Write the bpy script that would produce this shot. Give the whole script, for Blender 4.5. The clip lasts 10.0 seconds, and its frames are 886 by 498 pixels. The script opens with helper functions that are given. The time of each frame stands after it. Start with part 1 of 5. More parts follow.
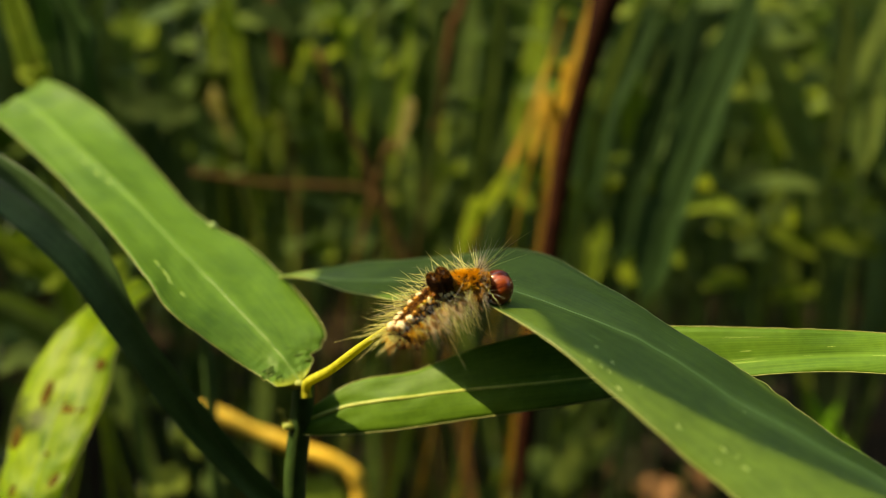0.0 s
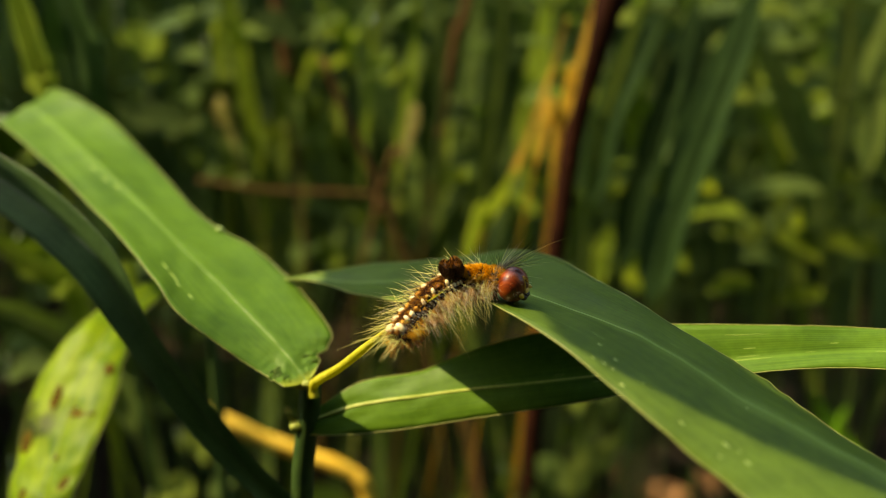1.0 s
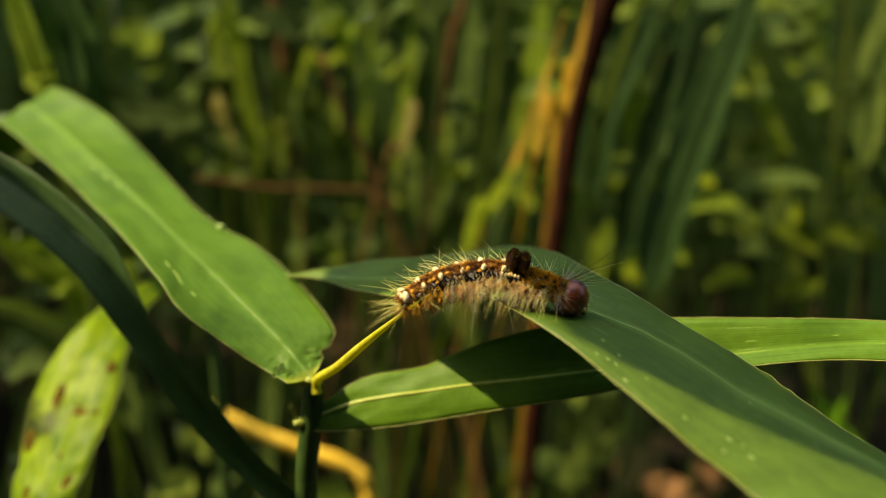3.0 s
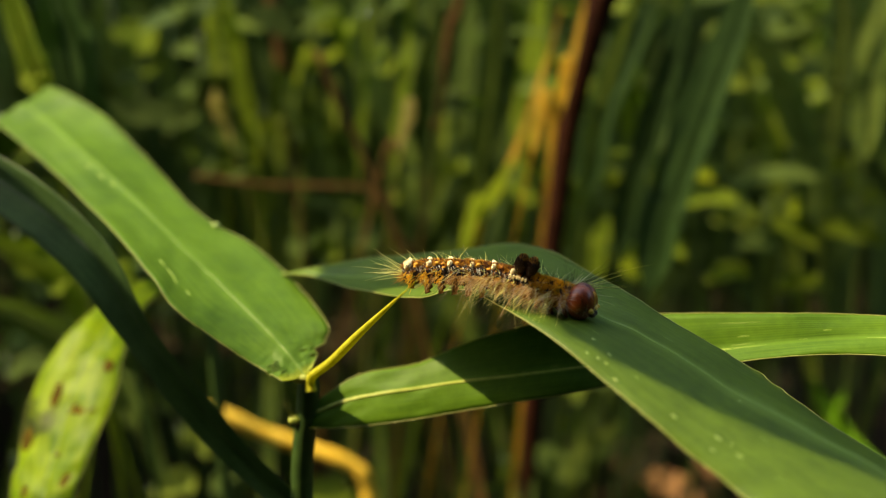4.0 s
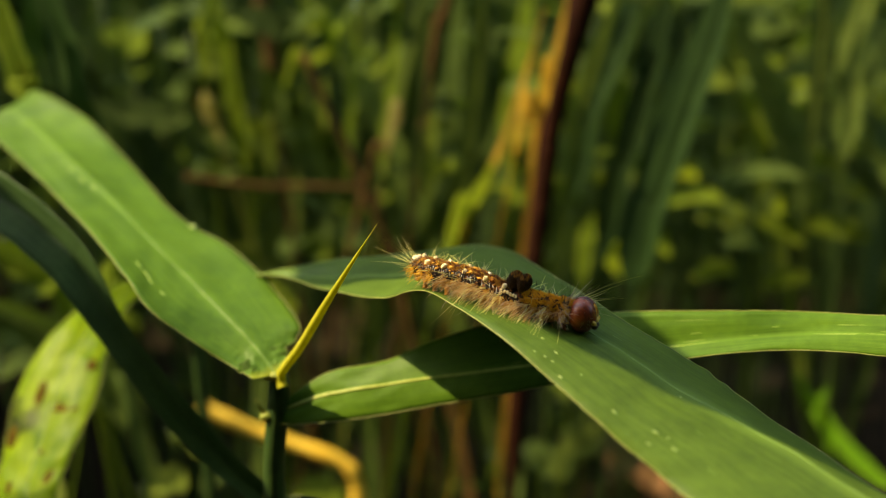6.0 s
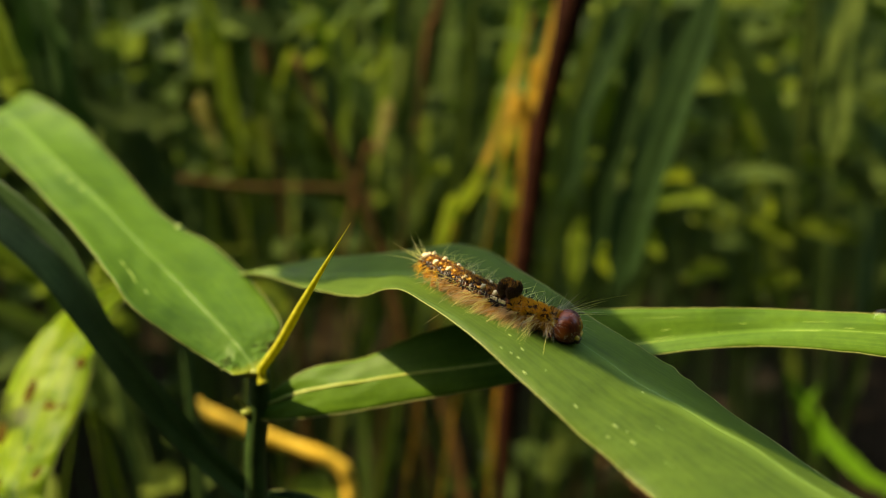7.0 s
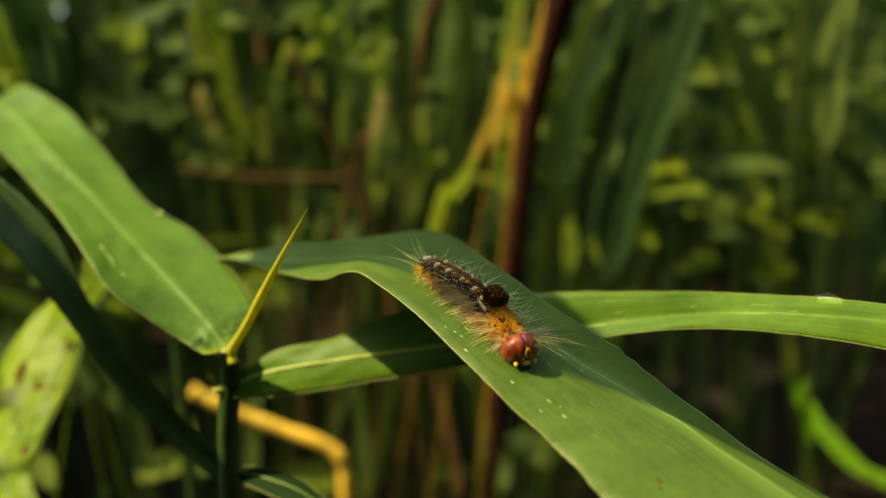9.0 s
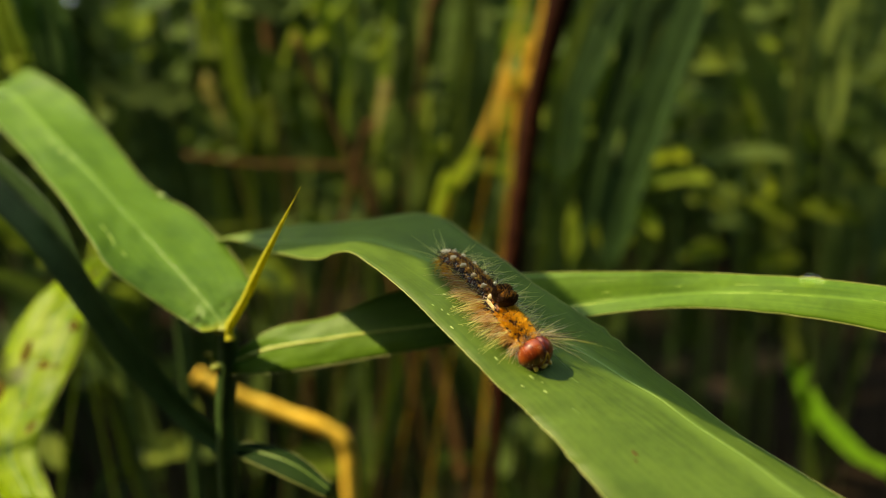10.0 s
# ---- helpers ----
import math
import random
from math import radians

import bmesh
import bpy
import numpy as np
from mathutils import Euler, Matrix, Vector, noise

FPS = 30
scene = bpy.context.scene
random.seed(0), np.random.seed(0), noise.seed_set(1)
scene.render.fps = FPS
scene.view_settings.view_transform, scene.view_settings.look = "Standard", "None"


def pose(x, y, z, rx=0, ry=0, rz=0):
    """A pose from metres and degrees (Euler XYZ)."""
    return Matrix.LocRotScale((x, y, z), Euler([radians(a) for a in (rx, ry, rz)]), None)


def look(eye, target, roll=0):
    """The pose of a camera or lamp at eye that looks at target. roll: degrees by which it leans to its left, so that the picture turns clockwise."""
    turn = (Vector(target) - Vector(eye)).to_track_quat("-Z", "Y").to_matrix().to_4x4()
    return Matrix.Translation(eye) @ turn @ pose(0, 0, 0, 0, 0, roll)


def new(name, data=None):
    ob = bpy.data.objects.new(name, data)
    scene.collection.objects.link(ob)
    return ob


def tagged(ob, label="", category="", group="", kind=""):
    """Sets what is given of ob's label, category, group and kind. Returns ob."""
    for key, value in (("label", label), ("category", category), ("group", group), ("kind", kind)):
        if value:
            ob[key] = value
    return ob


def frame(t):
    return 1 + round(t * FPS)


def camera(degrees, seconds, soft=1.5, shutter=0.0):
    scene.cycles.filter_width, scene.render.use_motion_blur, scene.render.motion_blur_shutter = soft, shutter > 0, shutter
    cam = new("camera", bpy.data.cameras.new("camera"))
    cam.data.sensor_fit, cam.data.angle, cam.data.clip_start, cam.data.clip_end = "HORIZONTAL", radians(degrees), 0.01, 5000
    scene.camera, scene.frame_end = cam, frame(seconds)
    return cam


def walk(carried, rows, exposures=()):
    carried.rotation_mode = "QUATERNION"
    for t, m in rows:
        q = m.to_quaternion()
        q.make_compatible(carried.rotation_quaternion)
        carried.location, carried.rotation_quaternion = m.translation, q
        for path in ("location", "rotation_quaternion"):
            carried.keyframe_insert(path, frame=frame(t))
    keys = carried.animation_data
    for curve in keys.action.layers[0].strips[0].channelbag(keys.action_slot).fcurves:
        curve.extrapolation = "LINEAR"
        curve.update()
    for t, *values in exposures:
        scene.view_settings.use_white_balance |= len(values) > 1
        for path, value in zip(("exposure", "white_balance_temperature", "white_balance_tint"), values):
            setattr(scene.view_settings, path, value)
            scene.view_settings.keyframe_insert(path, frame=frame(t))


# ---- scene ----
cam = camera(60.2, 10.0, soft=0.5)
cam.data.dof.use_dof = True
cam.data.dof.focus_distance = 0.103
cam.data.dof.aperture_fstop = 10.2
# seconds, eye in metres, yaw, pitch and roll in degrees
ROWS = [
    (0, 0.00711, 0.00301, 0.40755, 0.061, -9.552, 0.306),
    (0.5, 0.00847, 0.00131, 0.40691, 0.672, -9.195, -0.187),
    (1, 0.00733, 0.00168, 0.40655, 0.514, -8.940, -0.186),
    (1.5, 0.00640, 0.00257, 0.40560, 0.528, -8.948, -0.260),
    (2, 0.00556, 0.00234, 0.40534, 0.461, -9.214, -0.104),
    (2.5, 0.00596, 0.00174, 0.40627, 0.380, -9.212, -0.291),
    (4, 0.00789, 0.00107, 0.40678, 0.416, -9.538, -0.965),
    (4.5, 0.00840, 0.00082, 0.40674, 0.387, -9.655, -0.938),
    (5, 0.01023, -0.00030, 0.40683, 0.256, -9.708, -0.984),
    (6.5, 0.01491, -0.00409, 0.40809, 0.309, -9.635, -1.244),
    (7, 0.01706, -0.00550, 0.40774, 0.243, -9.555, -1.201),
    (7.5, 0.01940, -0.00674, 0.40793, 0.340, -9.633, -1.294),
    (8, 0.02159, -0.00792, 0.40858, 0.377, -9.689, -1.274),
    (8.5, 0.02268, -0.00876, 0.40763, 0.776, -9.809, -1.323),
    (9, 0.02528, -0.00998, 0.40703, 1.114, -10.087, -1.131),
    (9.5, 0.02598, -0.01138, 0.40674, 1.589, -10.267, -1.292),
    (10, 0.02807, -0.01270, 0.40584, 1.767, -10.831, -1.019),
]


def eye_pose(x, y, z, yaw, pitch, roll):
    turn = pose(0, 0, 0, 0, 0, yaw) @ pose(0, 0, 0, 90 + pitch, 0, 0) @ pose(0, 0, 0, 0, 0, roll)
    return Matrix.Translation((x, y, z)) @ turn


walk(cam, [(t, eye_pose(*r)) for t, *r in ROWS], [(0, 0.88, 8000, 11), (10, 0.88, 8000, 11)])

# ---- world and sun ----
SUN = Vector((-0.59, -0.10, 0.80)).normalized()
world = bpy.data.worlds.new("sky")
scene.world = world
world.use_nodes = True
wn, wl = world.node_tree.nodes, world.node_tree.links
sky = wn.new("ShaderNodeTexSky")
sky.sky_type, sky.sun_disc = "NISHITA", False
sky.sun_elevation = math.asin(SUN.z)
sky.sun_rotation = math.atan2(SUN.x, SUN.y)
wl.new(sky.outputs[0], wn["Background"].inputs[0])
wn["Background"].inputs[1].default_value = 0.40
sun = new("sun", bpy.data.lights.new("sun", "SUN"))
sun.data.energy, sun.data.angle, sun.data.color = 5.0, radians(0.6), (1.0, 0.87, 0.58)
sun.matrix_world = look(SUN * 2, (0, 0, 0))


# ---- materials ----
def shader(name):
    m = bpy.data.materials.new(name)
    m.use_nodes = True
    n, l = m.node_tree.nodes, m.node_tree.links
    return m, n, l, n["Principled BSDF"]


def ramp(n, stops, fac, l):
    r = n.new("ShaderNodeValToRGB")
    el = r.color_ramp.elements
    while len(el) < len(stops):
        el.new(0.5)
    for e, (p, c) in zip(el, stops):
        e.position, e.color = p, (*c, 1)
    l.new(fac, r.inputs[0])
    return r.outputs[0]


def grain(n, l, scale, detail=4, coords=None, stretch=None, rough=0.6):
    t = n.new("ShaderNodeTexNoise")
    t.inputs["Scale"].default_value, t.inputs["Detail"].default_value = scale, detail
    t.inputs["Roughness"].default_value = rough
    if coords is not None:
        if stretch:
            mp = n.new("ShaderNodeMapping")
            mp.inputs["Scale"].default_value = stretch
            l.new(coords, mp.inputs[0])
            coords = mp.outputs[0]
        l.new(coords, t.inputs["Vector"])
    return t.outputs[0]


def mixed(n, l, a, b, fac, blend="MIX"):
    m = n.new("ShaderNodeMix")
    m.data_type, m.blend_type = "RGBA", blend
    for s, v in ((m.inputs[6], a), (m.inputs[7], b)):
        if isinstance(v, tuple):
            s.default_value = (*v, 1)
        else:
            l.new(v, s)
    if isinstance(fac, float):
        m.inputs[0].default_value = fac
    else:
        l.new(fac, m.inputs[0])
    return m.outputs[2]


def leaf_material(name, dark, light, blotch=None, glow=0.45, rough=0.42, veins=34, vary=0.0, spec=0.35, band=0.0, foot=None):
    """A living or dry blade: parallel veins along it, blotches, and light that comes through it."""
    m, n, l, bsdf = shader(name)
    uv = n.new("ShaderNodeTexCoord").outputs["UV"]
    obj = n.new("ShaderNodeTexCoord").outputs["Object"]
    streak = grain(n, l, 1.0, 3, uv, (veins, 2.2, 1))
    broad = grain(n, l, 90, 3, obj)
    fine = grain(n, l, 900, 3, obj)
    c = ramp(n, [(0.38, dark), (0.62, light)], streak, l)
    c2 = ramp(n, [(0.35, tuple(v * 0.82 for v in dark)), (0.68, tuple(min(1, v * 1.12) for v in light))], broad, l)
    c = mixed(n, l, c, c2, 0.5)
    c = mixed(n, l, c, ramp(n, [(0.3, (0.82, 0.82, 0.8)), (0.7, (1.1, 1.1, 1.05))], fine, l), 0.6, "MULTIPLY")
    if blotch:
        spots = ramp(n, [(0.58, (0, 0, 0)), (0.68, (1, 1, 1))], grain(n, l, 48, 6, obj), l)
        c = mixed(n, l, c, blotch, spots)
    if band:
        # the paler tissue along the midrib
        sep = n.new("ShaderNodeSeparateXYZ")
        l.new(uv, sep.inputs[0])
        off = n.new("ShaderNodeMath")
        off.operation = "SUBTRACT"
        off.inputs[1].default_value = 0.5
        l.new(sep.outputs[0], off.inputs[0])
        size = n.new("ShaderNodeMath")
        size.operation = "ABSOLUTE"
        l.new(off.outputs[0], size.inputs[0])
        wob = n.new("ShaderNodeMath")
        wob.operation = "MULTIPLY_ADD"
        wob.inputs[1].default_value = 0.03
        l.new(streak, wob.inputs[0]), l.new(size.outputs[0], wob.inputs[2])
        near = ramp(n, [(0.015, (band,) * 3), (0.085, (0, 0, 0))], wob.outputs[0], l)
        c = mixed(n, l, c, tuple(min(1, v * 1.9 + 0.01) for v in light), near)
    if foot:
        # the paler foot of the blade
        low = n.new("ShaderNodeSeparateXYZ")
        l.new(uv, low.inputs[0])
        ragged = n.new("ShaderNodeMath")
        ragged.operation = "MULTIPLY_ADD"
        ragged.inputs[1].default_value = 0.10
        l.new(grain(n, l, 500, 3, obj), ragged.inputs[0]), l.new(low.outputs[1], ragged.inputs[2])
        c = mixed(n, l, c, foot, ramp(n, [(0.06, (0.9, 0.9, 0.9)), (0.19, (0, 0, 0))], ragged.outputs[0], l))
    if vary:
        info = n.new("ShaderNodeObjectInfo").outputs["Random"]
        geo = n.new("ShaderNodeNewGeometry").outputs["Random Per Island"]
        add = n.new("ShaderNodeMath")
        add.operation = "ADD"
        l.new(info, add.inputs[0]), l.new(geo, add.inputs[1])
        frac = n.new("ShaderNodeMath")
        frac.operation = "FRACT"
        l.new(add.outputs[0], frac.inputs[0])
        c = mixed(n, l, c, ramp(n, [(0, (1 - vary,) * 3), (0.55, (1, 1, 1)), (1, (1.0 + vary, 1.0 + 0.6 * vary, 0.8))], frac.outputs[0], l), 1.0, "MULTIPLY")
    l.new(c, bsdf.inputs["Base Color"])
    bsdf.inputs["Roughness"].default_value = rough
    bsdf.inputs["Specular IOR Level"].default_value = spec
    wave = n.new("ShaderNodeTexWave")
    wave.inputs["Scale"].default_value = veins / 6.28
    wave.inputs["Distortion"].default_value = 0.6
    l.new(uv, wave.inputs["Vector"])
    hgt = mixed(n, l, wave.outputs["Color"], fine, 0.75)
    bump = n.new("ShaderNodeBump")
    bump.inputs["Strength"].default_value, bump.inputs["Distance"].default_value = 0.35, 0.0001
    l.new(hgt, bump.inputs["Height"])
    l.new(bump.outputs[0], bsdf.inputs["Normal"])
    trans = n.new("ShaderNodeBsdfTranslucent")
    l.new(mixed(n, l, c, (1.9, 2.0, 0.9), 1.0, "MULTIPLY"), trans.inputs[0])
    mix = n.new("ShaderNodeMixShader")
    mix.inputs[0].default_value = glow
    l.new(bsdf.outputs[0], mix.inputs[1]), l.new(trans.outputs[0], mix.inputs[2])
    l.new(mix.outputs[0], n["Material Output"].inputs[0])
    return m


def plain(name, stops, scale=600, rough=0.5, spec=0.4, bump=0.0, glow=0.0, coat=0.0):
    """A mottled solid surface."""
    m, n, l, bsdf = shader(name)
    obj = n.new("ShaderNodeTexCoord").outputs["Object"]
    info = n.new("ShaderNodeObjectInfo").outputs["Random"]
    shift = n.new("ShaderNodeVectorMath")
    l.new(obj, shift.inputs[0]), l.new(info, shift.inputs[1])
    g = grain(n, l, scale, 4, shift.outputs[0])
    c = ramp(n, stops, g, l)
    l.new(c, bsdf.inputs["Base Color"])
    bsdf.inputs["Roughness"].default_value = rough
    bsdf.inputs["Specular IOR Level"].default_value = spec
    bsdf.inputs["Coat Weight"].default_value = coat
    if bump:
        b = n.new("ShaderNodeBump")
        b.inputs["Strength"].default_value, b.inputs["Distance"].default_value = bump, 0.0002
        l.new(g, b.inputs["Height"]), l.new(b.outputs[0], bsdf.inputs["Normal"])
    if glow:
        trans = n.new("ShaderNodeBsdfTranslucent")
        l.new(c, trans.inputs[0])
        mix = n.new("ShaderNodeMixShader")
        mix.inputs[0].default_value = glow
        l.new(bsdf.outputs[0], mix.inputs[1]), l.new(trans.outputs[0], mix.inputs[2])
        l.new(mix.outputs[0], n["Material Output"].inputs[0])
    return m


LEAF = leaf_material("leaf_green", (0.046, 0.112, 0.008), (0.088, 0.178, 0.014), glow=0.13, rough=0.5, spec=0.15, veins=52, band=0.28, foot=(0.32, 0.36, 0.035))
# duller green of the arching blade, darkened too for its grazing sun
LEAF_DIMMED = leaf_material("leaf_dimmed_green", (0.049, 0.094, 0.011), (0.080, 0.138, 0.017), glow=0.13, rough=0.5, spec=0.15, veins=52, band=0.5)
# dark copy of the leaf green; shade is put into its colour
LEAF_DEEP_SHADE = leaf_material("leaf_deep_shade", (0.013, 0.034, 0.010), (0.025, 0.054, 0.014), glow=0.25, vary=0.3, spec=0.04, rough=0.7)
LEAF_SICK = leaf_material("leaf_yellow_green", (0.10, 0.22, 0.010), (0.31, 0.42, 0.018), blotch=(0.04, 0.06, 0.008), glow=0.5, spec=0.1, veins=16)
# a shaded copy of leaf green; the shade sits in its base colour
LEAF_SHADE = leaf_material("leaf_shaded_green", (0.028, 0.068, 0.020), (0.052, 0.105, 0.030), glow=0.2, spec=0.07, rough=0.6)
LEAF_BACK = leaf_material("leaf_background", (0.061, 0.108, 0.030), (0.125, 0.184, 0.049), glow=0.4, vary=0.6, veins=20, spec=0.02, rough=0.8)
LEAF_FAR = leaf_material("leaf_distant", (0.046, 0.092, 0.033), (0.102, 0.156, 0.053), glow=0.35, vary=0.6, veins=20, spec=0.02, rough=0.8)
# paler copy of the leaf green, brightened in colour for sunlit blades
LEAF_PALE_LIT = leaf_material("leaf_pale_lit", (0.12, 0.20, 0.022), (0.22, 0.29, 0.036), glow=0.5, vary=0.25, veins=20, spec=0.02, rough=0.8)
LEAF_DRY = leaf_material("leaf_dry", (0.24, 0.17, 0.025), (0.64, 0.42, 0.06), glow=0.4, vary=0.2, spec=0.1, veins=16, rough=0.6)
LEAF_BROWN = leaf_material("leaf_brown", (0.07, 0.035, 0.010), (0.17, 0.09, 0.025), glow=0.3, veins=16, rough=0.65)
LEAF_CREAM = leaf_material("leaf_cream", (0.24, 0.22, 0.06), (0.38, 0.34, 0.11), glow=0.35, veins=14, rough=0.6)
LEAF_FRESH = leaf_material("leaf_fresh_green", (0.07, 0.19, 0.012), (0.14, 0.30, 0.02), glow=0.5, veins=16, spec=0.02, rough=0.7)
RIB = plain("midrib_green", [(0.3, (0.11, 0.21, 0.03)), (0.7, (0.17, 0.28, 0.045))], 900, 0.45, glow=0.25)
RIB_PALE = plain("midrib_pale", [(0.3, (0.34, 0.44, 0.07)), (0.7, (0.52, 0.58, 0.13))], 900, 0.4, glow=0.25)
COLLAR = plain("collar_pale", [(0.3, (0.24, 0.32, 0.05)), (0.7, (0.45, 0.46, 0.10))], 900, 0.5, glow=0.2, bump=0.4)
MARGIN = plain("margin_pale", [(0.3, (0.22, 0.28, 0.06)), (0.7, (0.36, 0.38, 0.11))], 1200, 0.5, glow=0.3)
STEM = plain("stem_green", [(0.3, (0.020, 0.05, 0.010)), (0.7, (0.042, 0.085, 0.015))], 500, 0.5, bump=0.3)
SHOOT = plain("shoot_yellow", [(0.3, (0.46, 0.47, 0.030)), (0.7, (0.66, 0.64, 0.06))], 700, 0.4, glow=0.38)
# red-brown, and darkened as well for the shade on the stalk
TWIG_SHADED = plain("twig_brown_shaded", [(0.3, (0.014, 0.005, 0.003)), (0.7, (0.040, 0.013, 0.006))], 120, 0.8, spec=0.04, bump=0.5)
TWIG_TAN = plain("twig_tan", [(0.3, (0.05, 0.027, 0.009)), (0.7, (0.105, 0.062, 0.019))], 120, 0.8, spec=0.04, bump=0.4)
STRAW = plain("straw_yellow", [(0.3, (0.64, 0.40, 0.04)), (0.7, (0.88, 0.60, 0.09))], 150, 0.6, spec=0.1, bump=0.3)
SOIL = plain("soil", [(0.3, (0.010, 0.007, 0.004)), (0.7, (0.032, 0.022, 0.012))], 60, 0.95, spec=0.05, bump=0.6)
LITTER = plain("leaf_litter", [(0.3, (0.06, 0.028, 0.010)), (0.7, (0.26, 0.13, 0.045))], 90, 0.8, bump=0.5)
BLOTCH = plain("blotch_brown", [(0.3, (0.035, 0.024, 0.004)), (0.7, (0.11, 0.075, 0.010))], 400, 0.9, spec=0.03)
SPECK = plain("speck_pale", [(0.3, (0.18, 0.30, 0.06)), (0.7, (0.34, 0.44, 0.13))], 900, 0.5)
SCAR_GLINT = plain("scar_glint_pale", [(0.3, (0.17, 0.30, 0.035)), (0.7, (0.32, 0.44, 0.08))], 900, 0.5)


# ---- geometry helpers ----
def link(name, bm, material, smooth=True):
    me = bpy.data.meshes.new(name)
    bm.to_mesh(me)
    bm.free()
    for mat in material if isinstance(material, (list, tuple)) else (material,):
        me.materials.append(mat)
    if smooth:
        me.polygons.foreach_set("use_smooth", [True] * len(me.polygons))
    return new(name, me)


def part(name, bm, material, parent, label="", smooth=True):
    ob = link(name, bm, material, smooth)
    ob.parent = parent
    return tagged(ob, label)


def spline(points, count):
    """A smooth curve through the points, evenly stepped by its parameter."""
    p = [np.array(q, float) for q in points]
    p = [2 * p[0] - p[1], *p, 2 * p[-1] - p[-2]]
    out = []
    for k in range(count):
        s = k / (count - 1) * (len(p) - 3)
        i = min(int(s), len(p) - 4)
        f = s - i
        a, b, c, d = p[i:i + 4]
        out.append(0.5 * (2 * b + (c - a) * f + (2 * a - 5 * b + 4 * c - d) * f**2 + (3 * b - a - 3 * c + d) * f**3))
    return out


def tube(bm, path, radii, sides=8, cap=True):
    """A tapered round rod along a path."""
    rings, n = [], len(path)
    side = None
    for k, p in enumerate(path):
        p = Vector(p)
        ahead = (Vector(path[min(k + 1, n - 1)]) - Vector(path[max(k - 1, 0)])).normalized()
        if side is None:
            side = ahead.orthogonal().normalized()
        side = (side - ahead * side.dot(ahead)).normalized()
        up = ahead.cross(side)
        rings.append([bm.verts.new(p + radii[k] * (math.cos(a) * side + math.sin(a) * up)) for a in (2 * math.pi * j / sides for j in range(sides))])
    for r, q in zip(rings, rings[1:]):
        for j in range(sides):
            bm.faces.new((r[j], r[(j + 1) % sides], q[(j + 1) % sides], q[j]))
    if cap:
        bm.faces.new(rings[0][::-1]), bm.faces.new(rings[-1])
    return bm


def ball(bm, centre, radii, rings=8, sides=12, turn=None):
    """An ellipsoid of quads."""
    c, m = Vector(centre), turn or Matrix.Identity(3)
    rows = []
    for i in range(1, rings):
        a = math.pi * i / rings
        rows.append([bm.verts.new(c + m @ Vector((radii[0] * math.sin(a) * math.cos(b), radii[1] * math.sin(a) * math.sin(b), radii[2] * math.cos(a)))) for b in (2 * math.pi * j / sides for j in range(sides))])
    top, low = bm.verts.new(c + m @ Vector((0, 0, radii[2]))), bm.verts.new(c - m @ Vector((0, 0, radii[2])))
    for r, q in zip(rows, rows[1:]):
        for j in range(sides):
            bm.faces.new((r[j], q[j], q[(j + 1) % sides], r[(j + 1) % sides]))
    for j in range(sides):
        bm.faces.new((top, rows[0][j], rows[0][(j + 1) % sides]))
        bm.faces.new((low, rows[-1][(j + 1) % sides], rows[-1][j]))
    return bm


def blade_surface(near, mid, far, across=6, along=64, arch=0.05, wave=0.0, seed=0, crinkle=0.0, bumps=()):
    """Rows of places of a blade lofted over its two margins and its midrib, in metres, and each row's unit normal."""
    n, m, f = (spline(c, along) for c in (near, mid, far))
    rows = []
    for k in range(along):
        a, b, c = n[k], m[k], f[k]
        width = np.linalg.norm(c - a)
        k0, k1 = max(k - 1, 0), min(k + 1, along - 1)
        normal = np.cross(c - a, m[k1] - m[k0])
        normal /= np.linalg.norm(normal) + 1e-9
        if normal[2] < 0 and abs(normal[2]) > 0.2:
            normal = -normal
        row = []
        for j in range(-across, across + 1):
            s = abs(j) / across
            e = a if j < 0 else c
            q = b + (e - b) * s + normal * arch * width * math.sin(math.pi * s) * 0.5
            if wave and 0 < k < along - 1:
                v = Vector((k / along * 20.7 + seed, j / across * 2.8 + seed, 0))
                q = q + normal * wave * noise.noise(v) + (e - b) / (width + 1e-6) * (s**3) * wave * 0.8 * noise.noise(Vector((k / along * 81 + seed, 7.0 * (1 if j < 0 else 2), 3)))
            if crinkle and k / along < 0.17:
                fade = max(0, 1 - k / along / 0.17) * min(1, k / 4) * s**0.5
                v = Vector((k * 0.30, j * 0.55 + seed, 1))
                q = q + normal * crinkle * fade * (abs(noise.noise(v)) + 0.6 * noise.noise(v * 2.1))
            for where, reach, rise in bumps:
                # scallops of the far margin
                if j > across * 0.6:
                    q = q + (e - b) / (width * 0.5) * rise * math.exp(-((k / along - where) / reach) ** 2) * (s - 0.6) / 0.4
            row.append(q * 0.001)
        rows.append((row, normal))
    return rows


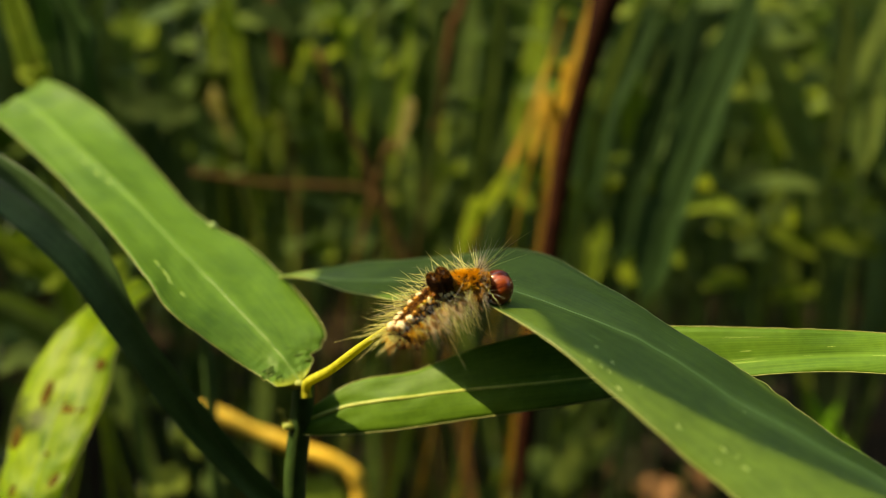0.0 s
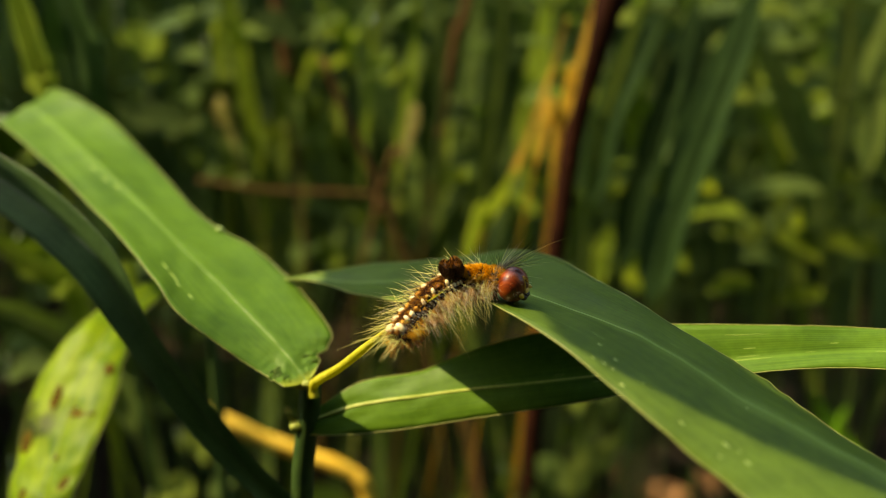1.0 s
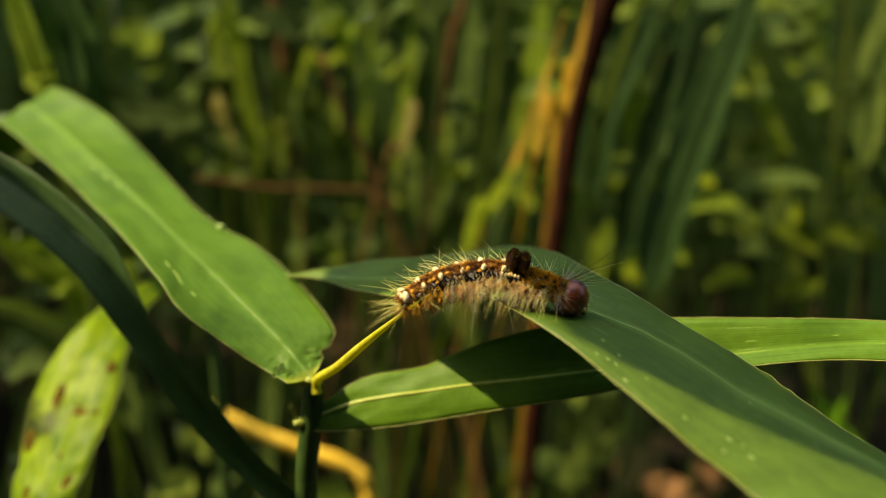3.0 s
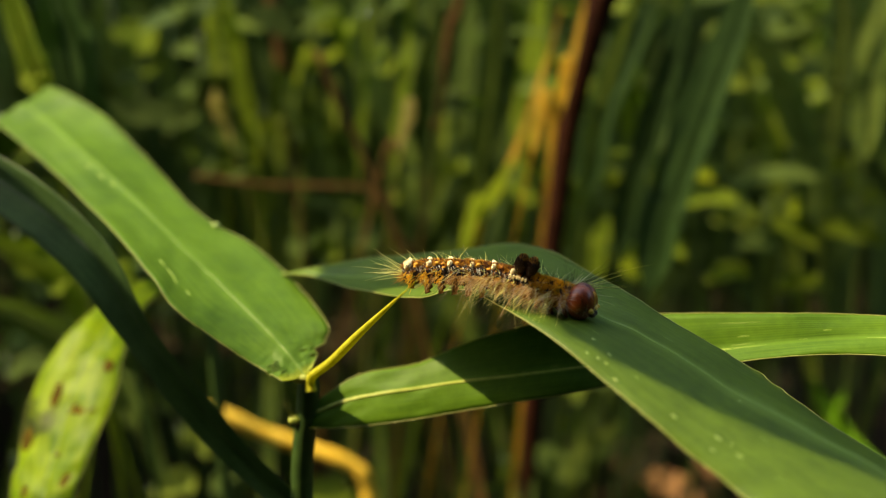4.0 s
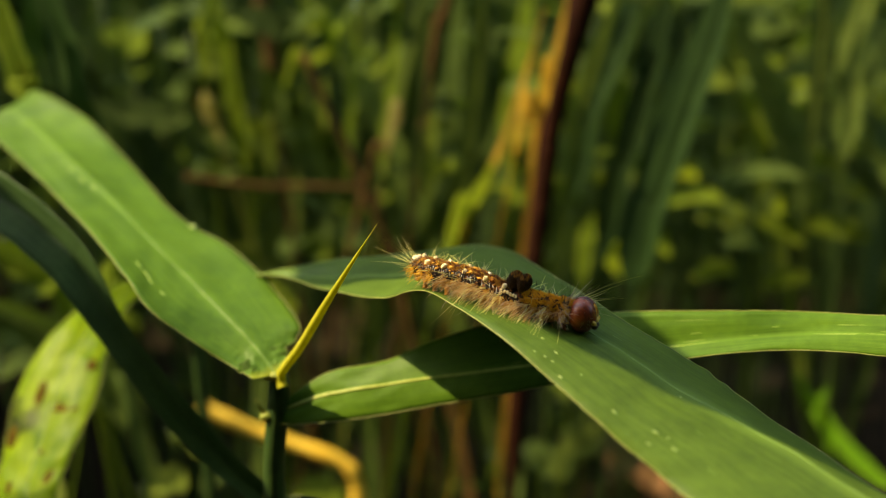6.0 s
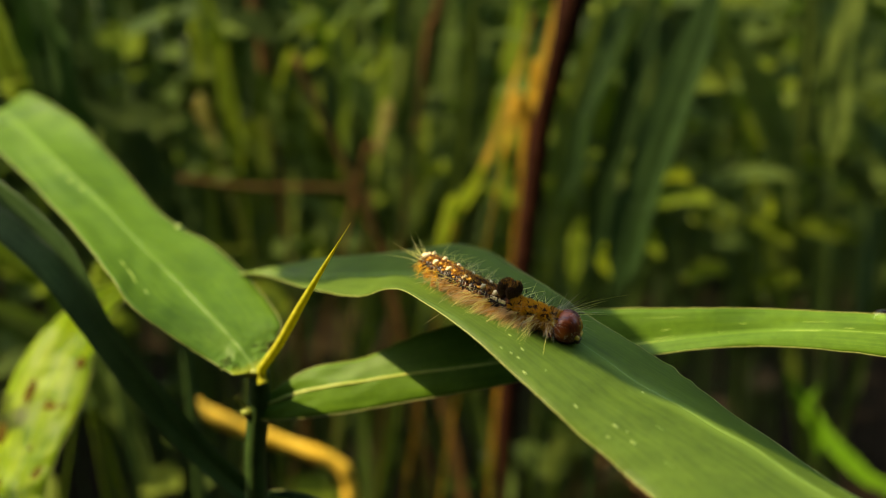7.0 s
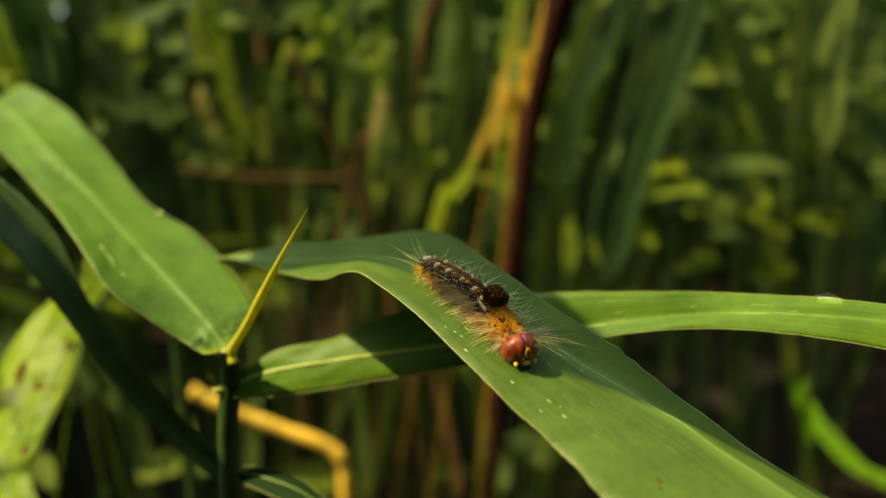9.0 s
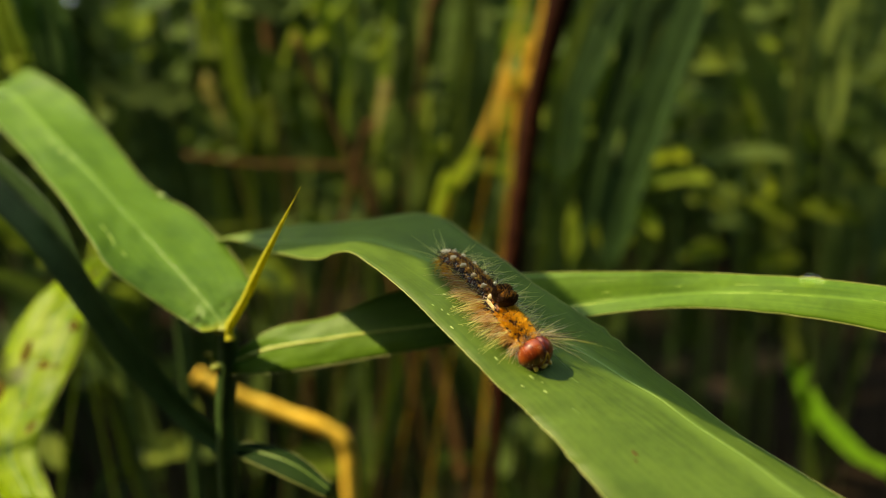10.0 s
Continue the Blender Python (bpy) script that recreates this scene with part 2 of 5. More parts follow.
def blade_mesh(rows, thick=0.0003):
    """A closed thin sheet over the rows, thinner at its margins, with u across and v along it."""
    bm = bmesh.new()
    uv = bm.loops.layers.uv.new("UVMap")
    wide = len(rows[0][0])
    half = (wide - 1) / 2
    top, low = [], []
    for row, nrm in rows:
        t = [thick * (1 - 0.75 * (abs(j - half) / half) ** 3) * 0.5 for j in range(wide)]
        top.append([bm.verts.new(q + nrm * d) for q, d in zip(row, t)])
        low.append([bm.verts.new(q - nrm * d) for q, d in zip(row, t)])
    where = {}
    for sheet in (top, low):
        for k, r in enumerate(sheet):
            for j, v in enumerate(r):
                where[v] = (j / (wide - 1), k / (len(rows) - 1) * 4)
    for k in range(len(rows) - 1):
        for j in range(wide - 1):
            bm.faces.new((top[k][j], top[k][j + 1], top[k + 1][j + 1], top[k + 1][j]))
            bm.faces.new((low[k][j], low[k + 1][j], low[k + 1][j + 1], low[k][j + 1]))
        for j in (0, wide - 1):
            bm.faces.new((top[k][j], top[k + 1][j], low[k + 1][j], low[k][j]))
    for k in (0, len(rows) - 1):
        for j in range(wide - 1):
            bm.faces.new((top[k][j], top[k][j + 1], low[k][j + 1], low[k][j]))
    for face in bm.faces:
        for loop in face.loops:
            loop[uv].uv = where[loop.vert]
    bmesh.ops.recalc_face_normals(bm, faces=bm.faces)
    return bm


def leaf(parent, near, mid, far, material, label, rib=(0.32, 0.2), pivot=None, rib_material=None, edge_material=None, **how):
    """A grass blade with its midrib and its two pale margins; pivot: the place about which it may turn, in mm."""
    rows = blade_surface(near, mid, far, **how)
    at = np.array(pivot, float) * 0.001 if pivot else np.zeros(3)
    rows = [([q - at for q in row], nrm) for row, nrm in rows]
    ob = part("leaf_blade", blade_mesh(rows), material, parent, label)
    ob.location = at
    count, middle = len(rows), len(rows[0][0]) // 2
    bm = bmesh.new()
    taper = [(rib[0] + (rib[1] - rib[0]) * k / (count - 1)) * 0.001 for k in range(count)]
    tube(bm, [row[middle] + nrm * 0.00001 for row, nrm in rows], taper, 6)
    part("midrib", bm, rib_material or RIB, ob, "pale midrib of the blade")
    for j in (0, len(rows[0][0]) - 1):
        bm = bmesh.new()
        tube(bm, [row[j] for row, nrm in rows], [0.00009] * count, 5)
        part("margin", bm, edge_material or MARGIN, ob, "thin pale margin of the blade")
    return ob, rows


# ---- the ground ----
GROUND = 0.12
bm = bmesh.new()
grid = {}
STEPS = [-40, -10, -3, *[k * 0.12 for k in range(-12, 20)], 3, 6, 12, 40]
for i, x in enumerate(STEPS):
    for j, y in enumerate(STEPS):
        far = max(abs(x), abs(y))
        grid[i, j] = bm.verts.new((x, y, GROUND + (0.02 * noise.noise(Vector((x * 5, y * 5, 0))) if far < 2.5 else 0)))
for i in range(len(STEPS) - 1):
    for j in range(len(STEPS) - 1):
        bm.faces.new((grid[i, j], grid[i + 1, j], grid[i + 1, j + 1], grid[i, j + 1]))
tagged(link("ground", bm, SOIL), "dark shaded soil under tall grass", "ground", kind="structure")

# ---- the grass plant that carries the shoot ----
plant = tagged(new("grass_plant"), "broad-bladed green grass plant with a yellow rolled shoot", "grass")
LEFT_NEAR = [(-18.1, 114.0, 367.4), (-22.7, 117.0, 368.8), (-28.4, 117.5, 372.8), (-35.3, 118.0, 378.3), (-41.7, 124.0, 383.3), (-54.7, 139.8, 389.0), (-72.4, 160.0, 396.1), (-101.5, 192.0, 406.4), (-109.5, 198.5, 407.9), (-113.0, 206.0, 398.0)]
LEFT_MID = [(-15.1, 117.0, 366.9), (-19.5, 121.0, 371.0), (-25.0, 125.5, 374.7), (-33.7, 133.0, 380.1), (-43.4, 142.0, 385.6), (-56.4, 155.8, 392.5), (-71.9, 172.0, 400.0), (-95.8, 200.0, 408.9), (-107.4, 210.0, 412.6), (-112.0, 219.0, 402.0)]
LEFT_FAR = [(-14.1, 118.0, 368.4), (-13.5, 124.0, 370.3), (-12.9, 127.5, 372.8), (-20.0, 138.0, 377.7), (-30.4, 148.0, 383.6), (-43.7, 157.8, 388.9), (-63.4, 182.0, 399.8), (-82.9, 202.0, 411.1), (-106.8, 224.0, 418.1), (-112.0, 233.0, 407.0)]
left_leaf, left_rows = leaf(plant, LEFT_NEAR, LEFT_MID, LEFT_FAR, LEAF, "broad sunlit green blade with a crinkled base", arch=-0.04, wave=0.28, seed=3, along=150, across=12, crinkle=1.2, rib=(0.24, 0.16), bumps=((0.085, 0.012, -0.9), (0.12, 0.012, 0.4)))
LOWER_NEAR = [(-18.4, 118.0, 359.3), (-15.7, 118.0, 358.2), (-8.4, 117.0, 358.6), (1.5, 116.0, 360.1), (11.1, 115.0, 362.1), (22.2, 113.0, 364.6), (33.5, 111.0, 367.4), (51.7, 107.0, 372.1), (67.5, 103.0, 373.8), (86.7, 95.0, 372.7), (104.0, 86.0, 368.5)]
LOWER_MID = [(-18.1, 119.0, 359.3), (-14.5, 119.0, 360.3), (-7.7, 119.0, 362.6), (1.4, 118.0, 364.4), (11.2, 117.0, 366.1), (22.3, 115.0, 368.0), (34.7, 113.0, 370.2), (52.4, 109.0, 373.5), (68.4, 105.0, 375.7), (87.8, 97.0, 376.1), (105.5, 88.0, 372.5)]
LOWER_FAR = [(-17.9, 120.0, 359.3), (-13.2, 120.0, 362.5), (-6.9, 121.0, 366.0), (2.6, 121.0, 367.8), (11.2, 121.0, 371.3), (22.6, 119.0, 374.9), (35.1, 116.0, 376.7), (52.8, 111.0, 378.0), (69.3, 107.0, 378.4), (89.1, 99.0, 378.1), (107.0, 90.0, 375.0)]
lower_leaf, lower_rows = leaf(plant, LOWER_NEAR, LOWER_MID, LOWER_FAR, LEAF, "level green blade, partly in shadow", arch=0.02, wave=0.25, seed=9, along=90, rib=(0.44, 0.04), rib_material=RIB_PALE)
DARK_NEAR = [(-19.5, 121.0, 340.8), (-28.9, 122.0, 348.8), (-38.5, 124.0, 358.8), (-47.5, 127.0, 369.9), (-58.1, 131.0, 382.0), (-70.8, 136.0, 390.7), (-85.8, 142.0, 398.3)]
DARK_MID = [(-19.7, 124.0, 341.2), (-27.8, 125.0, 349.4), (-37.0, 127.0, 360.7), (-46.2, 130.0, 372.7), (-55.8, 134.0, 385.3), (-70.6, 140.0, 395.0), (-87.5, 147.0, 403.2)]
DARK_FAR = [(-18.9, 123.0, 344.3), (-25.6, 124.0, 350.9), (-34.7, 126.0, 361.6), (-44.3, 129.0, 373.5), (-51.9, 133.0, 386.4), (-66.8, 139.0, 398.1), (-85.5, 146.0, 406.4)]
# rib and margins take the dark stem green so they read as shaded
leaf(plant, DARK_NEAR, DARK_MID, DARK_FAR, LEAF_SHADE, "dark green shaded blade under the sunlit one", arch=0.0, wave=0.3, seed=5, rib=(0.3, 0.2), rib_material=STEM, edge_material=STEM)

bm = bmesh.new()
tube(bm, spline([(-15.0, 119.3, 366.5), (-15.4, 119.3, 362), (-16.4, 119.5, 354.7), (-17.1, 119.8, 346.9), (-18.0, 121, 320), (-20, 128, 200), (-22, 132, -8)], 40), [1.5, 1.6, 1.7, 1.75] + [1.8] * 36, 12)
bm.transform(Matrix.Scale(0.001, 4))
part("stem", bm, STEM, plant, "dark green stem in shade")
for at, size, name, label in (((-17.3, 118.6, 359.4), (1.3, 1.2, 0.8), "collar", "pale collar where a blade leaves the stem"), ((-15.8, 117.2, 366.8), (1.7, 1.0, 0.8), "collar", "yellow-green collar where a blade leaves the stem"), ((-19.2, 125, 341.5), (1.9, 1.9, 0.9), "node", "ring-shaped node of the stem")):
    bm = bmesh.new()
    ball(bm, at, size, 10, 14)
    for v in bm.verts:
        v.co += Vector([0.25 * noise.noise(v.co * 1.3 + Vector((q, 0, 0))) for q in (0, 9, 18)])
    bm.transform(Matrix.Scale(0.001, 4))
    part(name, bm, COLLAR, plant, label)
bm = bmesh.new()
for k in range(9):
    tube(bm, spline([(-18.2 + 0.15 * k, 118.3, 359.8), (-18.6 + 0.1 * k, 117.8, 361.2), (-19.2 + 0.16 * k, 117.6 + 0.1 * (k % 3), 362.2 + 0.3 * (k % 4))], 6), [0.05, 0.045, 0.04, 0.03, 0.02, 0.01], 4)
bm.transform(Matrix.Scale(0.001, 4))
part("ligule_hairs", bm, MARGIN, plant, "pale hairs at the blade's collar")
leaf(plant, [(-18, 122, 341), (-12, 117, 341.5), (-4, 113, 340), (3, 112, 337)], [(-18, 123, 341.5), (-12, 119.5, 342.5), (-4, 116, 341.5), (3.3, 113, 338)], [(-18, 124, 342), (-12, 122, 343), (-4, 119, 342), (3.6, 114, 338.5)], LEAF_DEEP_SHADE, "small green blade low on the stem", along=24, across=4)

# the rolled young leaf, which lies along +x of its own space
SHOOT_BASE = Vector((-14.6, 117.3, 366.2)) * 0.001
bm = bmesh.new()
path = spline([(-0.3, 0, -1.5), (0.2, 0, -0.5), (1.3, 0, 0.25), (3.5, 0, 0.3), (10, 0, -0.1), (20, 0, 0.1), (30, 0, 0.1), (39, 0, 0)], 40)
tube(bm, path, [max(0.04, 1.0 - 0.14 * min(1, k / 6) - 0.26 * k / 39 - 0.64 * max(0, (k / 39 - 0.66) / 0.34) ** 1.15) for k in range(40)], 8)
bm.transform(Matrix.Scale(0.001, 4))
shoot = part("rolled_shoot", bm, SHOOT, plant, "yellow rolled young leaf tapering to a point")
shoot.location = SHOOT_BASE

# ---- the second plant, whose blade the caterpillar climbs ----
plant_b = tagged(new("grass_plant"), "green grass plant with one long arching blade", "grass")
RIGHT_NEAR = [(-42.0, 158.0, 372.0), (-21.2, 138.0, 379.5), (-8.2, 126.0, 379.2), (3.3, 110.0, 381.2), (10.5, 101.0, 384.0), (19.35, 87.5, 381.4), (25.05, 81.2, 377.75), (29.98, 76.1, 374.1), (34.65, 72.5, 370.8), (38.1, 68.2, 368.4), (43.6, 61.0, 364.2)]
RIGHT_MID = [(-42.0, 158.5, 372.0), (-21.6, 139.0, 379.4), (-9.7, 133.0, 379.7), (1.9, 127.0, 380.9), (12.8, 116.0, 382.7), (26.1, 99.0, 381.2), (33.4, 92.5, 378.8), (40.8, 87.0, 374.5), (48.1, 81.5, 371.2), (56.0, 74.5, 367.4), (65.3, 66.0, 362.5)]
RIGHT_FAR = [(-42.0, 159.0, 372.0), (-21.8, 140.0, 379.4), (-8.6, 139.0, 381.8), (6.1, 136.0, 383.3), (21.3, 129.0, 385.6), (31.1, 111.0, 382.7), (38.6, 101.0, 378.7), (46.7, 96.5, 374.0), (54.7, 91.0, 368.6), (62.9, 79.5, 364.1), (73.3, 69.0, 359.9)]
RIGHT_PIVOT = (-21.5, 139.0, 379.4)
right_leaf, right_rows = leaf(plant_b, RIGHT_NEAR, RIGHT_MID, RIGHT_FAR, LEAF_DIMMED, "long arching green blade with pale specks", pivot=RIGHT_PIVOT, arch=0.02, wave=0.3, seed=1, along=220, across=8, bumps=((0.711, 0.008, 0.95), (0.738, 0.007, 0.9), (0.66, 0.006, 0.2), (0.63, 0.005, 0.22), (0.585, 0.006, 0.2), (0.545, 0.005, 0.18), (0.68, 0.004, -0.15)))
bm = bmesh.new()
tube(bm, spline([(-41, 158.5, 372.6), (-58, 174, 386), (-80, 194, 399), (-115, 228, 409), (-160, 250, 396), (-190, 258, 300), (-198, 260, -8)], 30), [1.3 + 0.02 * k for k in range(30)], 10)
bm.transform(Matrix.Scale(0.001, 4))
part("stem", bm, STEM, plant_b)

def on_blade(rows, along, across):
    """The place and normal on a blade: along from its foot, across from -1 to 1."""
    k = along * (len(rows) - 1)
    row, nrm = rows[int(k)]
    j = (across + 1) / 2 * (len(row) - 1)
    i = min(int(j), len(row) - 2)
    nxt = rows[min(int(k) + 1, len(rows) - 1)][0]
    a, f = j - i, k - int(k)
    p = (row[i] * (1 - a) + row[i + 1] * a) * (1 - f) + (nxt[i] * (1 - a) + nxt[i + 1] * a) * f
    return Vector(p), Vector(nrm), Vector(nxt[i] - row[i]).normalized()


def mark(ob, rows, along, across, size, material, name, label):
    """A thin raised fleck that lies on a blade; size: along, across and thick, in mm."""
    p, nrm, ahead = on_blade(rows, along, across)
    side = nrm.cross(ahead).normalized()
    m = Matrix((ahead, side, ahead.cross(side))).transposed()
    bm = bmesh.new()
    ball(bm, p + nrm * 0.00013, [v * 0.001 for v in size], 6, 9, m)
    for v in bm.verts:
        v.co += m @ Vector((0, 0.25 * size[1] * 0.001 * noise.noise(v.co * 3000), 0))
    part(name, bm, material, ob, label)


fleck_rng = random.Random(2)
for along, across in ((0.748, -0.70), (0.765, -0.67), (0.786, -0.74), (0.758, -0.84), (0.572, -0.67), (0.566, -0.82), (0.579, -0.80), (0.604, -0.9), (0.69, -0.8), (0.55, -0.86), (0.62, -0.7), (0.717, -0.08), (0.54, -0.6)):
    size = fleck_rng.uniform(0.14, 0.27)
    mark(right_leaf, right_rows, along, across, (size * fleck_rng.uniform(1.0, 1.6), size * 0.7, 0.05), SPECK, "pale_speck", "pale speck on the blade")
for along, across, size in ((0.93, -0.62, 0.5), (0.528, 0.5, 0.12), (0.94, -0.66, 0.3)):
    mark(right_leaf, right_rows, along, across, (size, size * 0.5, 0.04), TWIG_TAN, "brown_speck", "small brown speck on the blade")
for along, across, size in ((0.434, -0.58, (1.3, 0.28, 0.05)), (0.405, -0.57, (1.7, 0.24, 0.05)), (0.385, -0.60, (0.9, 0.2, 0.05)), (0.345, -0.58, (0.7, 0.3, 0.05)), (0.654, -0.17, (1.0, 0.5, 0.05)), (0.625, -0.16, (1.3, 0.4, 0.05)), (0.597, -0.09, (1.2, 0.35, 0.05))):
    mark(left_leaf, left_rows, along, across, size, SCAR_GLINT, "pale_scar", "pale scratch on the blade")
# most of these pale streaks imitate glints beside the midrib, put into colour
for _ in range(44):
    mark(lower_leaf, lower_rows, fleck_rng.uniform(0.42, 0.95), fleck_rng.gauss(0.0, 0.06) if fleck_rng.random() < 0.75 else fleck_rng.uniform(-0.7, 0.8), (fleck_rng.uniform(0.6, 3.2), fleck_rng.uniform(0.025, 0.06), 0.04), SCAR_GLINT, "pale_streak", "pale streak standing in for a glint")
for _ in range(10):
    mark(right_leaf, right_rows, fleck_rng.uniform(0.35, 0.95), fleck_rng.uniform(-0.85, 0.85), (fleck_rng.uniform(0.5, 1.4), fleck_rng.uniform(0.03, 0.06), 0.03), RIB, "pale_streak", "faint pale scratch on the blade")
for _ in range(14):
    size = fleck_rng.uniform(0.25, 0.6)
    mark(left_leaf, left_rows, fleck_rng.uniform(0.02, 0.12), fleck_rng.choice((-1, -1, 1)) * fleck_rng.uniform(0.4, 0.92), (size * 0.5, size * fleck_rng.uniform(0.9, 1.7), 0.2), LEAF_DIMMED, "blister", "green blister on the crinkled base")
mark(left_leaf, left_rows, 0.516, 0.97, (0.9, 0.8, 0.6), SPECK, "pale_lump", "pale lump on the margin")

# ---- the water drop on the level blade ----
m, n, l, bsdf = shader("water")
bsdf.inputs["Transmission Weight"].default_value, bsdf.inputs["Roughness"].default_value, bsdf.inputs["IOR"].default_value = 1.0, 0.0, 1.33
bm = bmesh.new()
ball(bm, (0, 0, 0), (0.0018, 0.0013, 0.0008), 16, 24)
for v in bm.verts:
    v.co.z = max(v.co.z, -0.0001)
drop = tagged(link("water_drop", bm, m), "clear water drop resting on a green blade", "drop")
spot, lift, ahead = on_blade(lower_rows, 0.858, 0.84)
sideways = lift.cross(ahead).normalized()
drop.visible_shadow = False
drop.matrix_world = Matrix.Translation(spot + lift * 0.00028) @ Matrix((ahead, sideways, ahead.cross(sideways))).transposed().to_4x4()

# ---- an unseen tall plant, added so its blades shade the others ----
shade_plant = tagged(new("grass_plant"), "unseen grass plant added to shade the others", "grass")
SHADE_WAY = SUN * 150


def shade_leaf(points, widths):
    """An added blade set between the sun and the places to be shaded, in mm."""
    mid = [Vector(p) + SHADE_WAY for p in points]
    near, far = [], []
    for k, p in enumerate(mid):
        ahead = (mid[min(k + 1, len(mid) - 1)] - mid[max(k - 1, 0)]).normalized()
        side = ahead.cross(SUN).normalized() * widths[k] * 0.5
        near.append(tuple(p - side)), far.append(tuple(p + side))
    ob, _ = leaf(shade_plant, near, [tuple(p) for p in mid], far, LEAF_DEEP_SHADE, "unseen green blade added overhead for shade", along=40, wave=0.5)
    return mid, ob


crown, shifting_shade = shade_leaf([(-14, 137, 380), (-2, 134.3, 380), (12.0, 130.1, 381), (29.4, 108.3, 381), (36.2, 94.2, 377), (45.2, 89, 373), (56, 83, 369), (70, 74, 364)], [12, 23, 25, 16.2, 16.5, 14, 11, 7])
crown_low, _ = shade_leaf([(-19, 114, 331), (-28, 119, 341), (-42, 121, 355), (-53, 123, 367), (-66, 127, 381), (-84, 135, 394), (-98, 140, 399)], [20, 24, 26, 26, 26, 26, 18])
for top, way in ((crown[0], [(-20, 60, 30), (-60, 260, 60), (-120, 480, -60), (-150, 600, -420)]), (crown_low[-1], [(-60, -4, 20), (-200, -20, 20), (-300, -30, -180), (-320, -40, -420)])):
    bm = bmesh.new()
    tube(bm, spline([top, *[top + Vector(q) for q in way]], 36), [0.8 + 0.06 * k for k in range(36)], 8)
    bm.transform(Matrix.Scale(0.001, 4))
    part("stem", bm, STEM, shade_plant)

# ---- the caterpillar ----
creature = tagged(new("caterpillar"), "hairy orange and black caterpillar with a red-brown head", "caterpillar")
SEGS = 12
SPINES = []


def spine(t, points, tail_up, head_up):
    """The creature's middle line at a time, from tail to head, in mm, and where its back faces at both ends."""
    SPINES.append((t, points, Vector(tail_up), Vector(head_up)))


spine(0, [(2.0, 92.1, 382.0), (2.7, 93.4, 382.5), (4.2, 95.0, 383.9), (6.2, 96.7, 385.3), (8.9, 97.9, 386.7), (11.8, 98.3, 387.0), (14.2, 99.6, 386.2)], (-0.5, -0.62, 0.6), (-0.1, -0.5, 0.85))
spine(0.5, [(2.2, 91.8, 381.4), (2.9, 93.0, 382.1), (4.5, 94.5, 383.8), (6.5, 96.1, 385.6), (9.1, 97.3, 386.6), (12.0, 97.5, 387.0), (14.4, 98.6, 386.0)], (-0.5, -0.62, 0.6), (-0.1, -0.45, 0.88))
spine(1, [(1.2, 93.0, 381.3), (1.9, 94.5, 382.1), (3.5, 96.3, 383.6), (5.8, 98.2, 385.5), (8.7, 99.6, 386.7), (12.2, 100.4, 387.0), (15.8, 98.9, 386.5)], (-0.5, -0.62, 0.6), (-0.1, -0.3, 0.95))
spine(1.5, [(0.3, 90.3, 381.8), (1.4, 91.2, 382.8), (3.2, 92.1, 384.7), (6.0, 93.2, 386.4), (9.4, 93.9, 387.4), (13.5, 94.0, 387.2), (18.2, 92.6, 385.8)], (-0.35, -0.7, 0.6), (-0.1, -0.3, 0.95))
spine(2, [(0.1, 92.5, 382.6), (1.4, 93.3, 384.4), (3.4, 94.3, 385.6), (6.6, 95.3, 386.8), (10.5, 96.1, 387.2), (15.1, 96.2, 386.5), (20.6, 94.8, 385.6)], (-0.3, -0.5, 0.8), (-0.1, -0.3, 0.95))
spine(2.5, [(1.3, 92.4, 383.3), (3.2, 93.1, 385.4), (5.5, 94.0, 386.8), (8.7, 95.0, 387.7), (12.0, 95.6, 387.9), (16.0, 95.5, 386.8), (21.1, 93.8, 385.1)], (-0.3, -0.5, 0.8), (-0.1, -0.3, 0.95))
spine(3.8, [(1.4, 99.0, 386.9), (4.0, 99.3, 387.0), (8.1, 99.5, 387.1), (12.5, 99.8, 386.8), (17.0, 99.7, 386.0), (21.0, 99.5, 385.0), (25.2, 100.0, 384.2)], (0, -0.1, 1), (0, -0.05, 1))
spine(4, [(2.5, 99.0, 387.1), (5.4, 98.7, 387.3), (9.0, 98.4, 387.2), (13.4, 98.1, 386.7), (17.0, 97.6, 385.9), (20.5, 96.5, 384.9), (24.7, 94.5, 384.1)], (0, -0.1, 1), (0, -0.05, 1))
spine(4.5, [(4.0, 100.0, 386.2), (7.8, 98.9, 386.9), (11.2, 97.8, 387.1), (14.5, 96.7, 386.7), (17.8, 96.0, 386.1), (21.0, 95.1, 385.1), (25.4, 93.2, 384.4)], (0, -0.1, 1), (0, -0.05, 1))
spine(5, [(4.7, 100.0, 386.6), (7.9, 98.9, 386.9), (11.7, 97.8, 386.7), (15.3, 96.8, 386.3), (18.9, 95.5, 385.6), (22.2, 93.7, 384.5), (26.1, 91.1, 383.5)], (0, -0.1, 1), (0, -0.05, 1))
spine(5.2, [(5.4, 101.0, 387.4), (8.9, 99.7, 387.1), (13.4, 98.4, 386.5), (17.8, 97.2, 385.7), (21.7, 95.9, 384.8), (24.5, 93.8, 384.1), (26.7, 90.2, 383.0)], (0.05, -0.2, 0.97), (0, -0.05, 1))
spine(6.3, [(10.4, 106.1, 386.5), (14.0, 102.0, 386.0), (18.7, 99.5, 384.9), (23.2, 97.4, 383.7), (26.7, 95.2, 382.7), (29.2, 94.3, 382.1), (32.1, 93.6, 381.9)], (0.05, -0.2, 0.97), (0, -0.05, 1))
